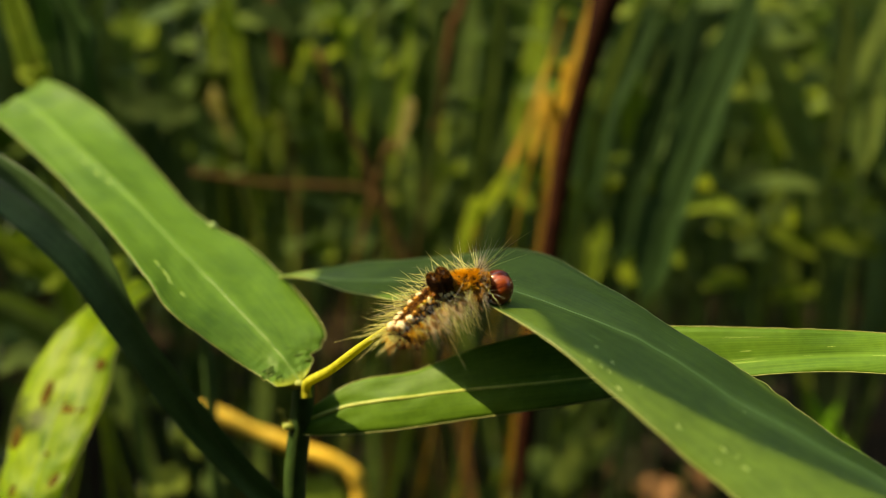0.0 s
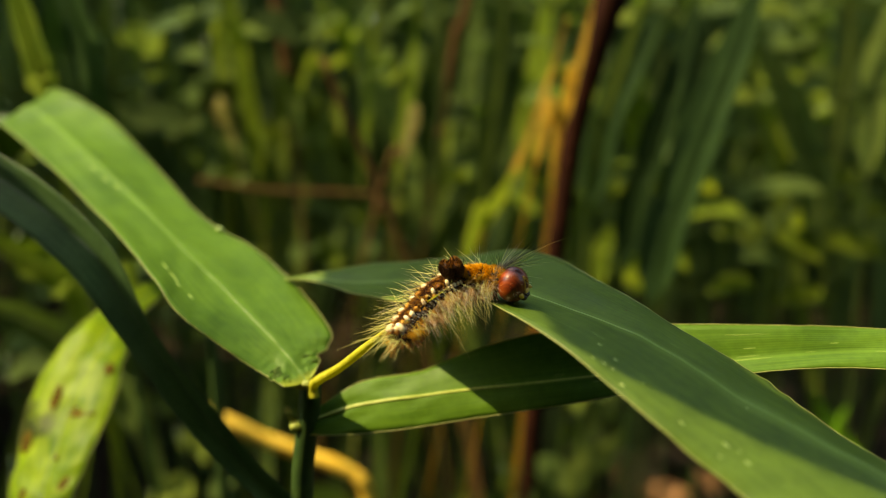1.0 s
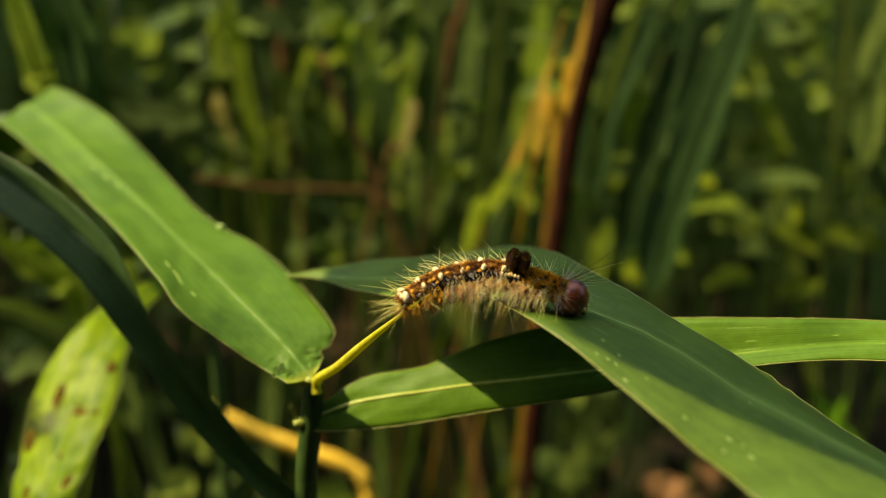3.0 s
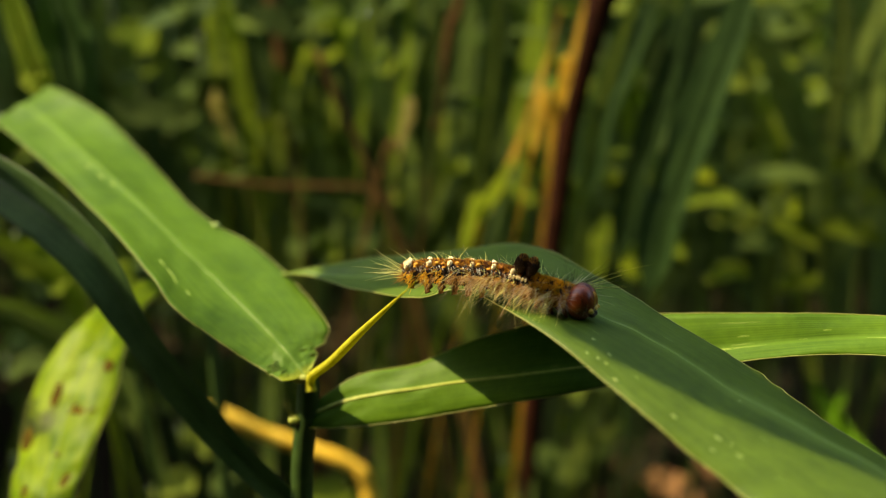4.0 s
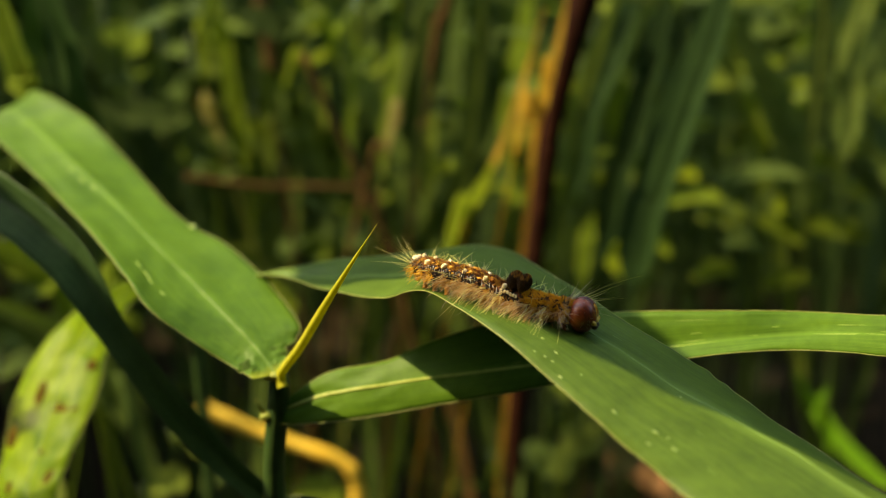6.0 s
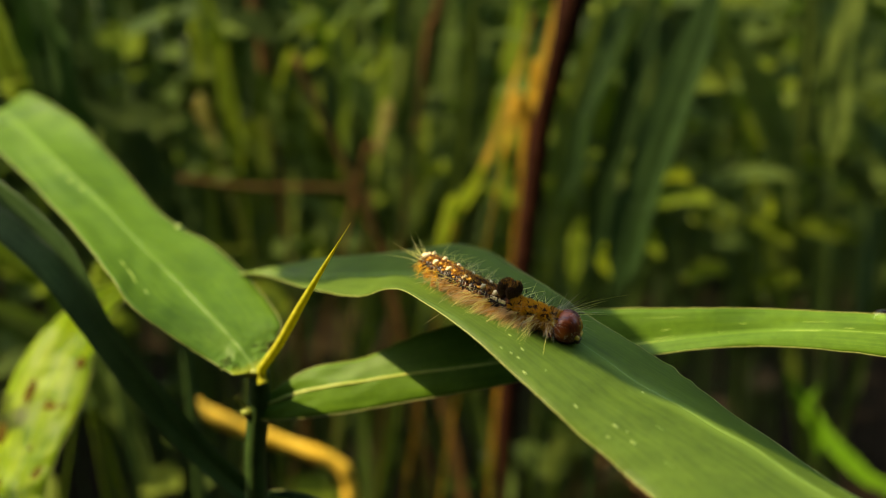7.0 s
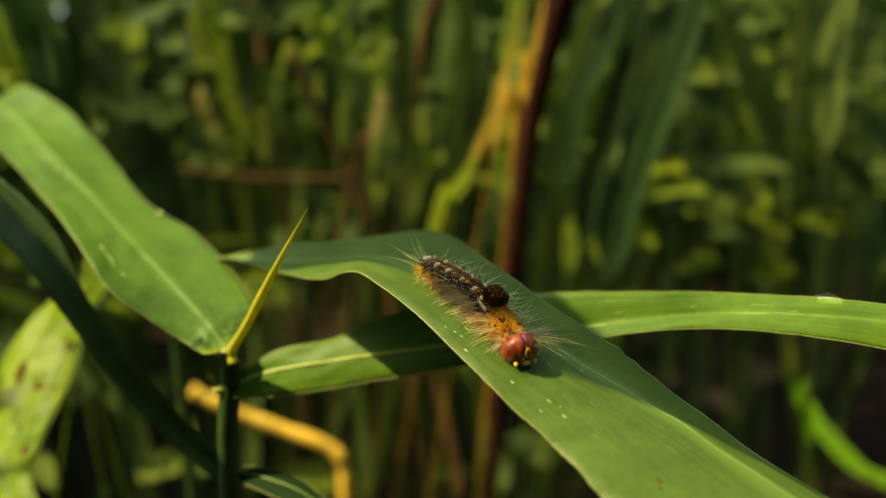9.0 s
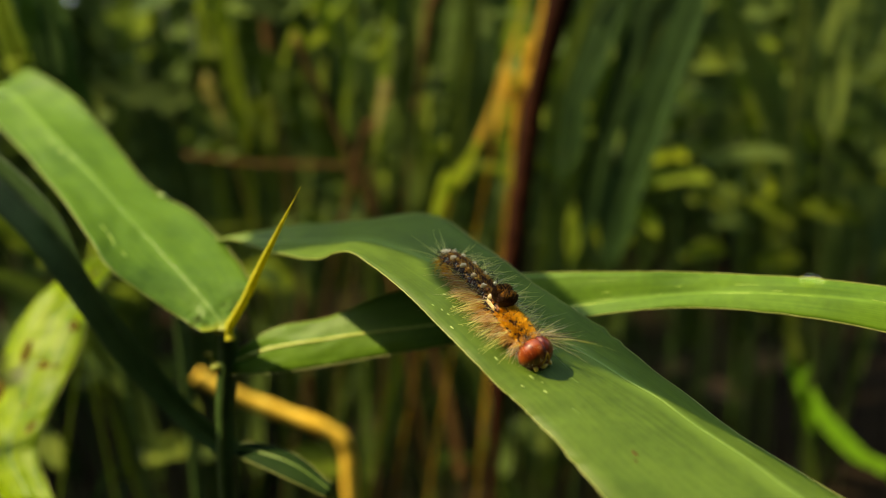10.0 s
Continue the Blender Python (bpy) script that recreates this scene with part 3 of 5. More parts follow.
spine(6.5, [(11.1, 102.6, 386.4), (15.1, 99.7, 385.7), (18.7, 98.1, 384.7), (22.2, 96.9, 383.9), (25.5, 94.9, 383.3), (29.0, 92.7, 382.1), (32.4, 90.2, 380.8)], (0.05, -0.2, 0.97), (0, -0.05, 1))
spine(7, [(14.3, 106.7, 386.7), (17.0, 103.0, 385.9), (19.8, 99.9, 384.8), (23.0, 97.8, 383.4), (26.1, 94.6, 382.5), (29.6, 92.4, 381.6), (32.9, 91.2, 380.7)], (0.05, -0.2, 0.97), (0, -0.05, 1))
spine(7.5, [(14.9, 104.3, 385.8), (17.9, 102.6, 385.1), (21.6, 99.4, 384.2), (24.6, 96.5, 383.4), (27.9, 94.1, 382.4), (30.8, 92.9, 381.4), (33.8, 92.3, 380.4)], (0.05, -0.2, 0.97), (0, -0.05, 1))
spine(8, [(16.5, 100.8, 385.6), (19.3, 97.8, 384.9), (22.3, 95.0, 383.7), (25.9, 92.8, 382.6), (28.5, 90.3, 381.7), (30.8, 87.9, 380.4), (32.9, 84.9, 378.9)], (0.15, -0.15, 0.97), (0.1, -0.25, 0.95))
spine(8.5, [(18.4, 102.0, 385.3), (21.2, 98.5, 384.8), (24.0, 94.7, 383.6), (26.6, 91.8, 382.3), (28.7, 88.9, 381.1), (30.4, 86.4, 379.8), (32.2, 83.6, 378.6)], (0.15, -0.15, 0.97), (0.1, -0.25, 0.95))
spine(9, [(20.9, 99.6, 384.8), (23.6, 96.6, 384.1), (26.2, 93.8, 383.0), (28.3, 91.6, 381.7), (30.0, 88.6, 380.4), (31.5, 85.6, 379.0), (33.0, 82.6, 377.3)], (0.15, -0.15, 0.97), (0.1, -0.25, 0.95))
spine(9.5, [(22.7, 98.4, 384.0), (25.0, 95.7, 383.2), (27.4, 92.4, 381.9), (29.4, 89.3, 380.7), (31.2, 86.0, 379.4), (32.8, 82.5, 377.5), (34.3, 78.3, 375.3)], (0.15, -0.15, 0.97), (0.1, -0.25, 0.95))
spine(10, [(25.3, 97.2, 383.0), (27.2, 94.0, 382.5), (29.2, 90.9, 381.3), (31.1, 87.8, 379.8), (32.8, 84.6, 378.3), (34.7, 81.7, 376.5), (36.8, 79.6, 374.5)], (0.15, -0.15, 0.97), (0.1, -0.25, 0.95))


def striped(name, stops, across, rough, coat):
    """A glossy head capsule with darker streaks that run down from its crown."""
    m, n, l, bsdf = shader(name)
    obj = n.new("ShaderNodeTexCoord").outputs["Object"]
    streak = grain(n, l, 1.0, 3, obj, (across, 260, 130))
    c = ramp(n, stops, streak, l)
    l.new(c, bsdf.inputs["Base Color"])
    bsdf.inputs["Roughness"].default_value, bsdf.inputs["Coat Weight"].default_value = rough, coat
    bsdf.inputs["Specular IOR Level"].default_value = 0.2
    bsdf.inputs["Coat Roughness"].default_value = 0.05
    b = n.new("ShaderNodeBump")
    b.inputs["Strength"].default_value, b.inputs["Distance"].default_value = 0.3, 0.0001
    l.new(streak, b.inputs["Height"]), l.new(b.outputs[0], bsdf.inputs["Normal"])
    return m


def strand(name, stops, glow):
    """Hair whose colour differs from strand to strand, and through which some light passes."""
    m, n, l, bsdf = shader(name)
    geo = n.new("ShaderNodeNewGeometry").outputs["Random Per Island"]
    obj = n.new("ShaderNodeTexCoord").outputs["Object"]
    half = n.new("ShaderNodeMath")
    half.operation = "MULTIPLY_ADD"
    half.inputs[1].default_value = 0.55
    l.new(geo, half.inputs[0])
    rest = n.new("ShaderNodeMath")
    rest.operation = "MULTIPLY"
    rest.inputs[1].default_value = 0.45
    l.new(grain(n, l, 700, 3, obj), rest.inputs[0]), l.new(rest.outputs[0], half.inputs[2])
    c = ramp(n, stops, half.outputs[0], l)
    l.new(c, bsdf.inputs["Base Color"])
    bsdf.inputs["Roughness"].default_value, bsdf.inputs["Specular IOR Level"].default_value = 0.45, 0.25
    trans = n.new("ShaderNodeBsdfTranslucent")
    l.new(c, trans.inputs[0])
    mix = n.new("ShaderNodeMixShader")
    mix.inputs[0].default_value = glow
    l.new(bsdf.outputs[0], mix.inputs[1]), l.new(trans.outputs[0], mix.inputs[2])
    l.new(mix.outputs[0], n["Material Output"].inputs[0])
    return m


BODY_MID = plain("body_black_orange", [(0.40, (0.008, 0.007, 0.008)), (0.52, (0.022, 0.013, 0.010)), (0.62, (0.16, 0.05, 0.012)), (0.76, (0.42, 0.19, 0.03))], 1100, 0.6, spec=0.15, bump=0.8)
BODY_FORE = plain("body_orange_yellow", [(0.32, (0.03, 0.015, 0.008)), (0.44, (0.30, 0.12, 0.015)), (0.55, (0.62, 0.30, 0.02)), (0.75, (0.75, 0.42, 0.04))], 1000, 0.6, bump=0.7)
KNOB_WHITE = plain("knob_white", [(0.28, (0.60, 0.41, 0.17)), (0.44, (0.88, 0.73, 0.42)), (0.75, (0.94, 0.84, 0.56))], 1500, 0.5, spec=0.15)
KNOB_ORANGE = plain("knob_orange", [(0.34, (0.03, 0.010, 0.006)), (0.48, (0.11, 0.035, 0.009)), (0.60, (0.26, 0.09, 0.012)), (0.76, (0.50, 0.23, 0.025))], 2200, 0.6, spec=0.15, bump=0.6)
KNOB_YELLOW = plain("knob_yellow", [(0.3, (0.38, 0.16, 0.010)), (0.7, (0.62, 0.33, 0.022))], 1500, 0.6, bump=0.5)
HAIR_TAN = strand("hair_tan", [(0, (0.16, 0.065, 0.020)), (0.28, (0.42, 0.22, 0.07)), (0.55, (0.68, 0.45, 0.20)), (1, (0.88, 0.74, 0.46))], 0.4)
HAIR_PALE = strand("hair_pale_yellow", [(0, (0.60, 0.58, 0.18)), (0.5, (0.80, 0.80, 0.30)), (1, (0.92, 0.92, 0.48))], 0.5)
HAIR_WHITE = strand("hair_white", [(0, (0.44, 0.36, 0.24)), (1, (0.80, 0.76, 0.60))], 0.45)
HAIR_ORANGE = strand("hair_orange", [(0, (0.17, 0.06, 0.010)), (0.5, (0.46, 0.21, 0.025)), (1, (0.78, 0.46, 0.07))], 0.3)
HAIR_GOLD = strand("hair_golden", [(0, (0.48, 0.19, 0.012)), (0.3, (0.72, 0.34, 0.016)), (1, (0.90, 0.55, 0.03))], 0.15)
HAIR_BLACK = plain("hair_black", [(0.3, (0.010, 0.007, 0.005)), (0.7, (0.030, 0.02, 0.012))], 900, 0.6, spec=0.15)
HAIR_BROWN = strand("hair_dark_brown", [(0, (0.022, 0.010, 0.006)), (0.6, (0.065, 0.028, 0.012)), (1, (0.17, 0.085, 0.026))], 0.1)
HEAD_RED = striped("head_red_brown", [(0.38, (0.045, 0.006, 0.002)), (0.47, (0.13, 0.018, 0.003)), (0.60, (0.23, 0.045, 0.006))], 1500, 0.42, 0.35)
MOUTH_YELLOW = plain("mouth_yellow", [(0.3, (0.58, 0.33, 0.04)), (0.7, (0.80, 0.54, 0.10))], 1500, 0.4)
HAIR_RUST = strand("hair_rust", [(0, (0.018, 0.007, 0.004)), (0.45, (0.075, 0.020, 0.007)), (1, (0.42, 0.17, 0.024))], 0.1)
LINE_WHITE = plain("line_white", [(0.3, (0.40, 0.40, 0.40)), (0.7, (0.72, 0.72, 0.66))], 1500, 0.5, spec=0.15)
JAW_DARK = plain("jaw_dark", [(0.3, (0.015, 0.008, 0.006)), (0.7, (0.05, 0.02, 0.012))], 1500, 0.4)
LEG_ORANGE = plain("leg_orange", [(0.3, (0.22, 0.09, 0.018)), (0.7, (0.46, 0.22, 0.04))], 1500, 0.5, glow=0.15)
LEG_BROWN = plain("leg_red_brown", [(0.3, (0.10, 0.03, 0.012)), (0.7, (0.24, 0.08, 0.03))], 1500, 0.4)

tuft_rng = random.Random(11)


def hairs(bm, root, way, count, spread, length, thick=0.035, bow=0.25, area=0.25, even=False):
    """Tapered curved bristles in mm that fan out from a root about a way; bow: how far their tips fall."""
    root, way = Vector(root), Vector(way).normalized()
    for _ in range(count):
        d = (way + Vector([tuft_rng.gauss(0, spread) for _ in range(3)])).normalized()
        size = length * (tuft_rng.uniform(0.93, 1.03) if even else tuft_rng.uniform(0.55, 1.1))
        at = root + Vector([tuft_rng.gauss(0, area) for _ in range(3)])
        fall = Vector((tuft_rng.gauss(0, 0.17), tuft_rng.gauss(0, 0.17), -bow * tuft_rng.uniform(0.3, 1.2)))
        side = d.orthogonal().normalized()
        up = d.cross(side)
        rings = []
        for f, w in ((0, 1), (0.45, 0.85), (0.8, 0.55), (1, 0.12)):
            p = at + d * size * f + fall * size * f * f
            rings.append([bm.verts.new((p + thick * w * (math.cos(a) * side + math.sin(a) * up)) * 0.001) for a in (0, 2.094, 4.189)])
        for r, q in zip(rings, rings[1:]):
            for j in range(3):
                bm.faces.new((r[j], r[(j + 1) % 3], q[(j + 1) % 3], q[j]))


def tuft(parent, material, specs, name="hair_tuft", label=""):
    bm = bmesh.new()
    for spec in specs:
        hairs(bm, *spec[:2], **spec[2])
    return part(name, bm, material, parent, label)


def ring_body(radius, half, flat=0.95, lumps=0.06):
    """One ring of the body: a rounded drum along y with a lumpy skin, in mm."""
    bm = bmesh.new()
    rows = []
    for i in range(11):
        y = -half + 2 * half * i / 10
        r = radius * max(0.02, 1 - abs(y / half) ** 3.2) ** 0.5
        row = []
        for j in range(22):
            a = 2 * math.pi * j / 22
            k = r * (1 + lumps * noise.noise(Vector((math.cos(a) * 2, y * 1.5, math.sin(a) * 2 + radius * 9))))
            row.append(bm.verts.new((k * math.cos(a) * 0.001, y * 0.001, k * math.sin(a) * flat * 0.001)))
        rows.append(row)
    for r, q in zip(rows, rows[1:]):
        for j in range(22):
            bm.faces.new((r[j], q[j], q[(j + 1) % 22], r[(j + 1) % 22]))
    bm.faces.new(rows[0]), bm.faces.new(rows[-1][::-1])
    return bm


def knob(parent, name, material, at, radii, label=""):
    bm = bmesh.new()
    ball(bm, [v * 0.001 for v in at], [v * 0.001 for v in radii], 6, 9)
    return part(name, bm, material, parent, label)


def limb(parent, name, material, path, radii):
    bm = bmesh.new()
    tube(bm, [Vector(p) * 0.001 for p in path], [r * 0.001 for r in radii], 7)
    return part(name, bm, material, parent)


def about(angle, radius):
    """A place on the ring's skin: degrees from the middle of the back, to its right."""
    a = radians(angle)
    return Vector((math.sin(a) * radius, 0, math.cos(a) * radius * 0.95))


def skin_line(bm, radius, start, end, y, thick):
    """A fine raised line that runs down the ring's skin from one angle to another, in mm."""
    path = [(about(start + (end - start) * i / 5, radius + 0.03) + Vector((0, y + 0.05 * i, 0))) * 0.001 for i in range(6)]
    tube(bm, path, [thick * 0.001 * w for w in (0.4, 1, 1, 0.9, 0.7, 0.3)], 5)


def ivory_tuft(seg, at, out, size):
    """A drop-shaped wart of packed ivory scales that points backwards."""
    bm = bmesh.new()
    at, out = Vector(at), Vector(out).normalized()
    turn = (out + Vector((0, -0.3, 0))).to_track_quat("Z", "Y").to_matrix()
    ball(bm, at * 0.001, [v * 0.001 for v in (size * 0.78, size * 1.40, size * 0.95)], 7, 10, turn)
    for v in bm.verts:
        v.co += Vector([0.00012 * size * noise.noise(v.co * 4000 + Vector((q, at.y, 0))) for q in (0, 7, 15)])
    for _ in range(18):
        d = (out + Vector([tuft_rng.gauss(0, 0.45) for _ in range(3)]) + Vector((0, -0.5, 0))).normalized()
        hairs(bm, at + d * size * 0.55, d, 1, 0.1, size * 0.60, 0.075, 0.0, 0.05, True)
    return part("ivory_tuft", bm, KNOB_WHITE, seg, "ivory white tuft of scales")


# rings that carry a pair of ivory tufts, and how far ahead of the ring's middle they stand, in mm
TUFTS = {0: -0.3, 1: 0.5, 3: -0.7, 4: 0.1, 6: -0.8, 7: -0.1}


def body_segment(k):
    s = k / (SEGS - 1)
    radius = 1.2 + 0.62 * math.sin(math.pi * min(1, 0.16 + 0.6 * s))
    fore = k >= 9
    seg = part("segment", ring_body(radius, 1.5), BODY_FORE if fore else BODY_MID, creature, "orange and yellow fore segment" if fore else "black and orange ringed segment")
    back = -1.05 + 1.0 * s
    for side in (-1, 1):
        near = side > 0
        sweep = max(0, 1 - k / 5)
        full = (0.0, 0.1, 0.25, 0.4, 0.7, 1, 1, 1, 1, 1, 0.8, 0.5)[k] * (1 if near else 0.4)
        # a combed plume from the flank's wart, and a shorter one under it
        plume, gold, under = [], [], []
        for i in range(int(12 * full)):
            root = about(side * tuft_rng.uniform(70, 98), radius) + Vector((0, tuft_rng.uniform(-1, 0.9), 0))
            way = (side * (0.78 - 0.4 * sweep), back - 0.3 * sweep + tuft_rng.gauss(0, 0.34 - 0.15 * sweep), tuft_rng.uniform(-0.5, 0.25) * (1 - 0.5 * sweep))
            short = tuft_rng.random() < (0.45 if k <= 7 else 0.28)
            (gold if short else plume).append((root, way, dict(count=7 if short else 6, spread=0.2 if short else 0.11, length=tuft_rng.uniform(1.8, 3.8) * (0.62 if k >= 10 else 1) * (0.62 if short else 1), bow=tuft_rng.uniform(0.1, 0.6), thick=0.026, area=0.12)))
        for i in range(int(6 * full)):
            root = about(side * tuft_rng.uniform(96, 122), radius) + Vector((0, tuft_rng.uniform(-1, 1), 0))
            way = (side * 0.6, back * 0.8 + tuft_rng.gauss(0, 0.2), tuft_rng.uniform(-0.8, -0.35))
            under.append((root, way, dict(count=6, spread=0.12, length=tuft_rng.uniform(1.0, 2.2), bow=tuft_rng.uniform(-0.1, 0.4), thick=0.024, area=0.14)))
        tuft(seg, HAIR_TAN, plume, label="tan combed plume of flank hair")
        tuft(seg, HAIR_ORANGE, gold, label="golden locks in the flank hair")
        tuft(seg, HAIR_RUST if k >= 8 else HAIR_TAN, under, label="brown fringe of hair over the legs")
        # long pale bristles
        tuft(seg, HAIR_PALE, [(about(side * 66, radius), (side, back * 0.45, 0.32 if near else -0.05), dict(count=(1 if k <= 2 or k >= 10 else 3) if near else 9, spread=0.26, length=3.6 if near else 5.0, bow=0.10, thick=0.028 if near else 0.042)),
                              (about(side * 90, radius), (side, back * 0.6, -0.22), dict(count=(14 if 5 <= k <= 10 else 4 if k == 4 else 1) if near else 5, spread=0.2, length=4.7 if k > 4 else 2.6, bow=0.35, thick=0.021, area=0.5))], label="long pale flank bristles")
        if 3 <= k <= 10:
            tuft(seg, HAIR_WHITE, [(about(side * a, radius), (side, back * 0.55, lift), dict(count=5 if near else 10, spread=0.24, length=4.2, bow=0.2, thick=0.016, area=0.5)) for a, lift in ((72, 0.1), (88, -0.2))], label="fine whitish flank hair")
        # short golden fur on the wart itself
        tuft(seg, HAIR_ORANGE if k > 2 else HAIR_GOLD, [(about(side * a, radius), (side * 0.8, back * 0.7, -0.3), dict(count=int(26 * (full + 0.2)) if k > 2 else 24, spread=0.45, length=1.05, bow=0.3, thick=0.034, area=0.36)) for a in (82, 98)], label="short golden-brown flank fur")
        if k <= 7:
            if k in TUFTS:
                angle = 31 + tuft_rng.uniform(-4, 4)
                size = (0.36 + 0.14 * max(0, 1 - 2 * s)) * tuft_rng.uniform(0.8, 1.12)
                at = about(side * angle, radius + 0.12) + Vector((0, TUFTS[k] + tuft_rng.uniform(-0.12, 0.12), 0))
                ivory_tuft(seg, at, about(side * angle, 1), size)
                bump = tuft_rng.uniform(0.30, 0.42)
                knob(seg, "golden_lump", KNOB_YELLOW if k <= 4 else KNOB_ORANGE, about(side * 24, radius + 0.02) + Vector((0, TUFTS[k] + 0.95, 0)), (bump * 0.9, bump * 1.2, bump * 0.9), "golden lump")
            if k == 0:
                ivory_tuft(seg, about(side * 12, radius + 0.05) + Vector((0, -0.75, 0)), about(side * 12, 1), size * 0.55)
            # white lines down the black flank
            bm = bmesh.new()
            for i in range(5):
                skin_line(bm, radius, side * tuft_rng.uniform(38, 50), side * tuft_rng.uniform(56, 78), -1.0 + 0.45 * i + tuft_rng.uniform(-0.2, 0.2), tuft_rng.uniform(0.022, 0.05))
            part("flank_lines", bm, LINE_WHITE, seg, "bluish white lines down the black flank")
            tuft(seg, HAIR_BLACK, [(about(side * 48, radius), (side * 0.8, -0.5, 0.35), dict(count=16, spread=0.5, length=1.1, bow=0.35, thick=0.045, area=0.35))], label="black bristle fan")
            for i in range(2):
                lump = tuft_rng.uniform(0.15, 0.27)
                knob(seg, "golden_lump", KNOB_YELLOW if k <= 4 or i else KNOB_ORANGE, about(side * tuft_rng.uniform(16, 54), radius + 0.02) + Vector((0, tuft_rng.uniform(0.25, 0.95), 0)), (lump, lump * tuft_rng.uniform(0.9, 1.7), lump * 0.6), "golden lump")
        if 1 <= k <= 5:
            leg = [(side * 0.75, 0, -radius * 0.7), (side * 1.0, 0, -radius - 0.2), (side * 1.08, 0.05, -radius - 0.62), (side * 1.15, 0.12, -radius - 0.78)]
            limb(seg, "proleg", LEG_ORANGE, leg, (0.52, 0.36, 0.34, 0.46))
        if fore:
            leg = [(side * 0.7, 0.1, -radius * 0.75), (side * 1.15, 0.35, -radius - 0.2), (side * 1.0, 0.7, -radius - 0.7)]
            limb(seg, "leg", LEG_BROWN, leg, (0.36, 0.26, 0.10))
    if k <= 7:
        # velvet between the two rows of tufts
        bm, warm = bmesh.new(), bmesh.new()
        for _ in range(420):
            a, y = tuft_rng.gauss(0, 22), tuft_rng.uniform(-1.3, 1.3)
            at = about(a, radius * (1 - 0.35 * abs(y / 1.5) ** 4))
            lit = noise.noise(Vector((a * 0.06, y * 1.6 + k * 5, 4))) > -0.12 and abs(a) > 5
            hairs(warm if lit else bm, at + Vector((0, y, 0)), at * 0.6 + Vector((0, -0.8, 0)), 1, 0.3, 0.46 if lit else 0.36, 0.05, 0.0, 0.02)
        part("back_velvet", bm, HAIR_RUST, seg, "dark red-brown velvet on the back")
        part("orange_velvet", warm, HAIR_ORANGE, seg, "orange patches of velvet on the back")
        tuft(seg, HAIR_BLACK, [((0, 0, radius * 0.9), (0, -0.4, 1), dict(count=8, spread=0.4, length=1.7, bow=0.1, thick=0.02))], label="sparse black back bristles")
        tuft(seg, HAIR_PALE, [(about(30 * q, radius), (0.5 * q, -0.3, 1), dict(count=2, spread=0.3, length=1.9, bow=0.1, thick=0.018)) for q in (-1, 1)], label="sparse pale back bristles")
    if k == 0:
        tuft(seg, HAIR_PALE, [((0.4 * q, -0.8, 0.2), (0.45 * q, -1, 0.42 + 0.1 * abs(q)), dict(count=8, spread=0.2, length=5.6, bow=0.10, thick=0.030)) for q in (-0.7, 0.1, 0.9)], label="long pale tail bristles")
        tuft(seg, HAIR_ORANGE, [((0.3 * q, -0.7, -0.1), (0.4 * q, -1, -0.12), dict(count=44, spread=0.34, length=2.0, bow=0.2, thick=0.03)) for q in (-1, 1)], label="orange tail fur")
        tuft(seg, HAIR_BLACK, [((0, -0.8, 0.5), (0, -1, 0.35), dict(count=7, spread=0.35, length=3.6, bow=0.1, thick=0.02))], label="fine black tail bristles")
        for side in (-1, 1):
            limb(seg, "clasper", LEG_ORANGE, [(side * 0.5, -0.2, -0.6), (side * 0.7, -0.2, -1.1), (side * 0.7, -0.3, -1.5), (side * 0.72, -0.35, -1.7)], (0.48, 0.36, 0.34, 0.44))
    if k == 8:
        # two dense brown brushes that touch, with golden tips
        for shift in (-1.25, 0.15):
            bm, tips = bmesh.new(), bmesh.new()
            middle = Vector((0, shift, radius + 0.62))
            ball(bm, middle * 0.001, (0.00150, 0.00078, 0.00125), 10, 16)
            for i in range(620):
                z, a = tuft_rng.uniform(-0.4, 1), tuft_rng.uniform(0, 6.283)
                r = math.sqrt(1 - z * z)
                d = Vector((r * math.cos(a), r * math.sin(a), z))
                at = middle + Vector((d.x * 1.40, d.y * 0.72, d.z * 1.15))
                hairs(tips if z > 0.62 and i % 2 else bm, at, d * 0.30 + Vector((0, -0.1, 0.9)), 1, 0.08, 0.46, 0.058, 0.0, 0.03, True)
            brush = part("brush_tuft", bm, HAIR_BROWN, seg, "dense dark brown brush of bristles")
            part("brush_tips", tips, HAIR_ORANGE, brush, "golden tips of the brush")
    if k in (7, 8):
        for side in (-1, 1):
            for i in (-1, 0, 1):
                ivory_tuft(seg, about(side * 52, radius + 0.08) + Vector((0, 0.42 * i + (0.1 if k == 7 else -0.5), 0)), about(side * 60, 1) + Vector((0, 0.5, 0.4)), 0.20)
    if fore or k == 8:
        bm, dark = bmesh.new(), bmesh.new()
        for i in range(900 if fore else 340):
            a, y = tuft_rng.uniform(-66, 66), tuft_rng.uniform(-1.35 if fore else 0.5, 1.35)
            at = about(a, radius * (1 - 0.35 * abs(y / 1.5) ** 4) + 0.03)
            clump = noise.noise(Vector((a * 0.055, y * 1.4 + k * 3, 2)))
            low = clump < (-0.30 if k <= 9 else -0.12) or (abs(y) > 1.15 and abs(a) > 20)
            hairs(dark if low else bm, at + Vector((0, y, 0)), at + Vector((0, -0.5, 0)), 1, 0.22, 0.34 if low else 0.50 + 0.3 * max(0, clump), 0.052, 0.1, 0.02)
        part("back_fur", bm, HAIR_GOLD, seg, "dense velvety yellow-orange back fur")
        part("dark_fur", dark, HAIR_BROWN, seg, "dark brown fur between the yellow clumps")
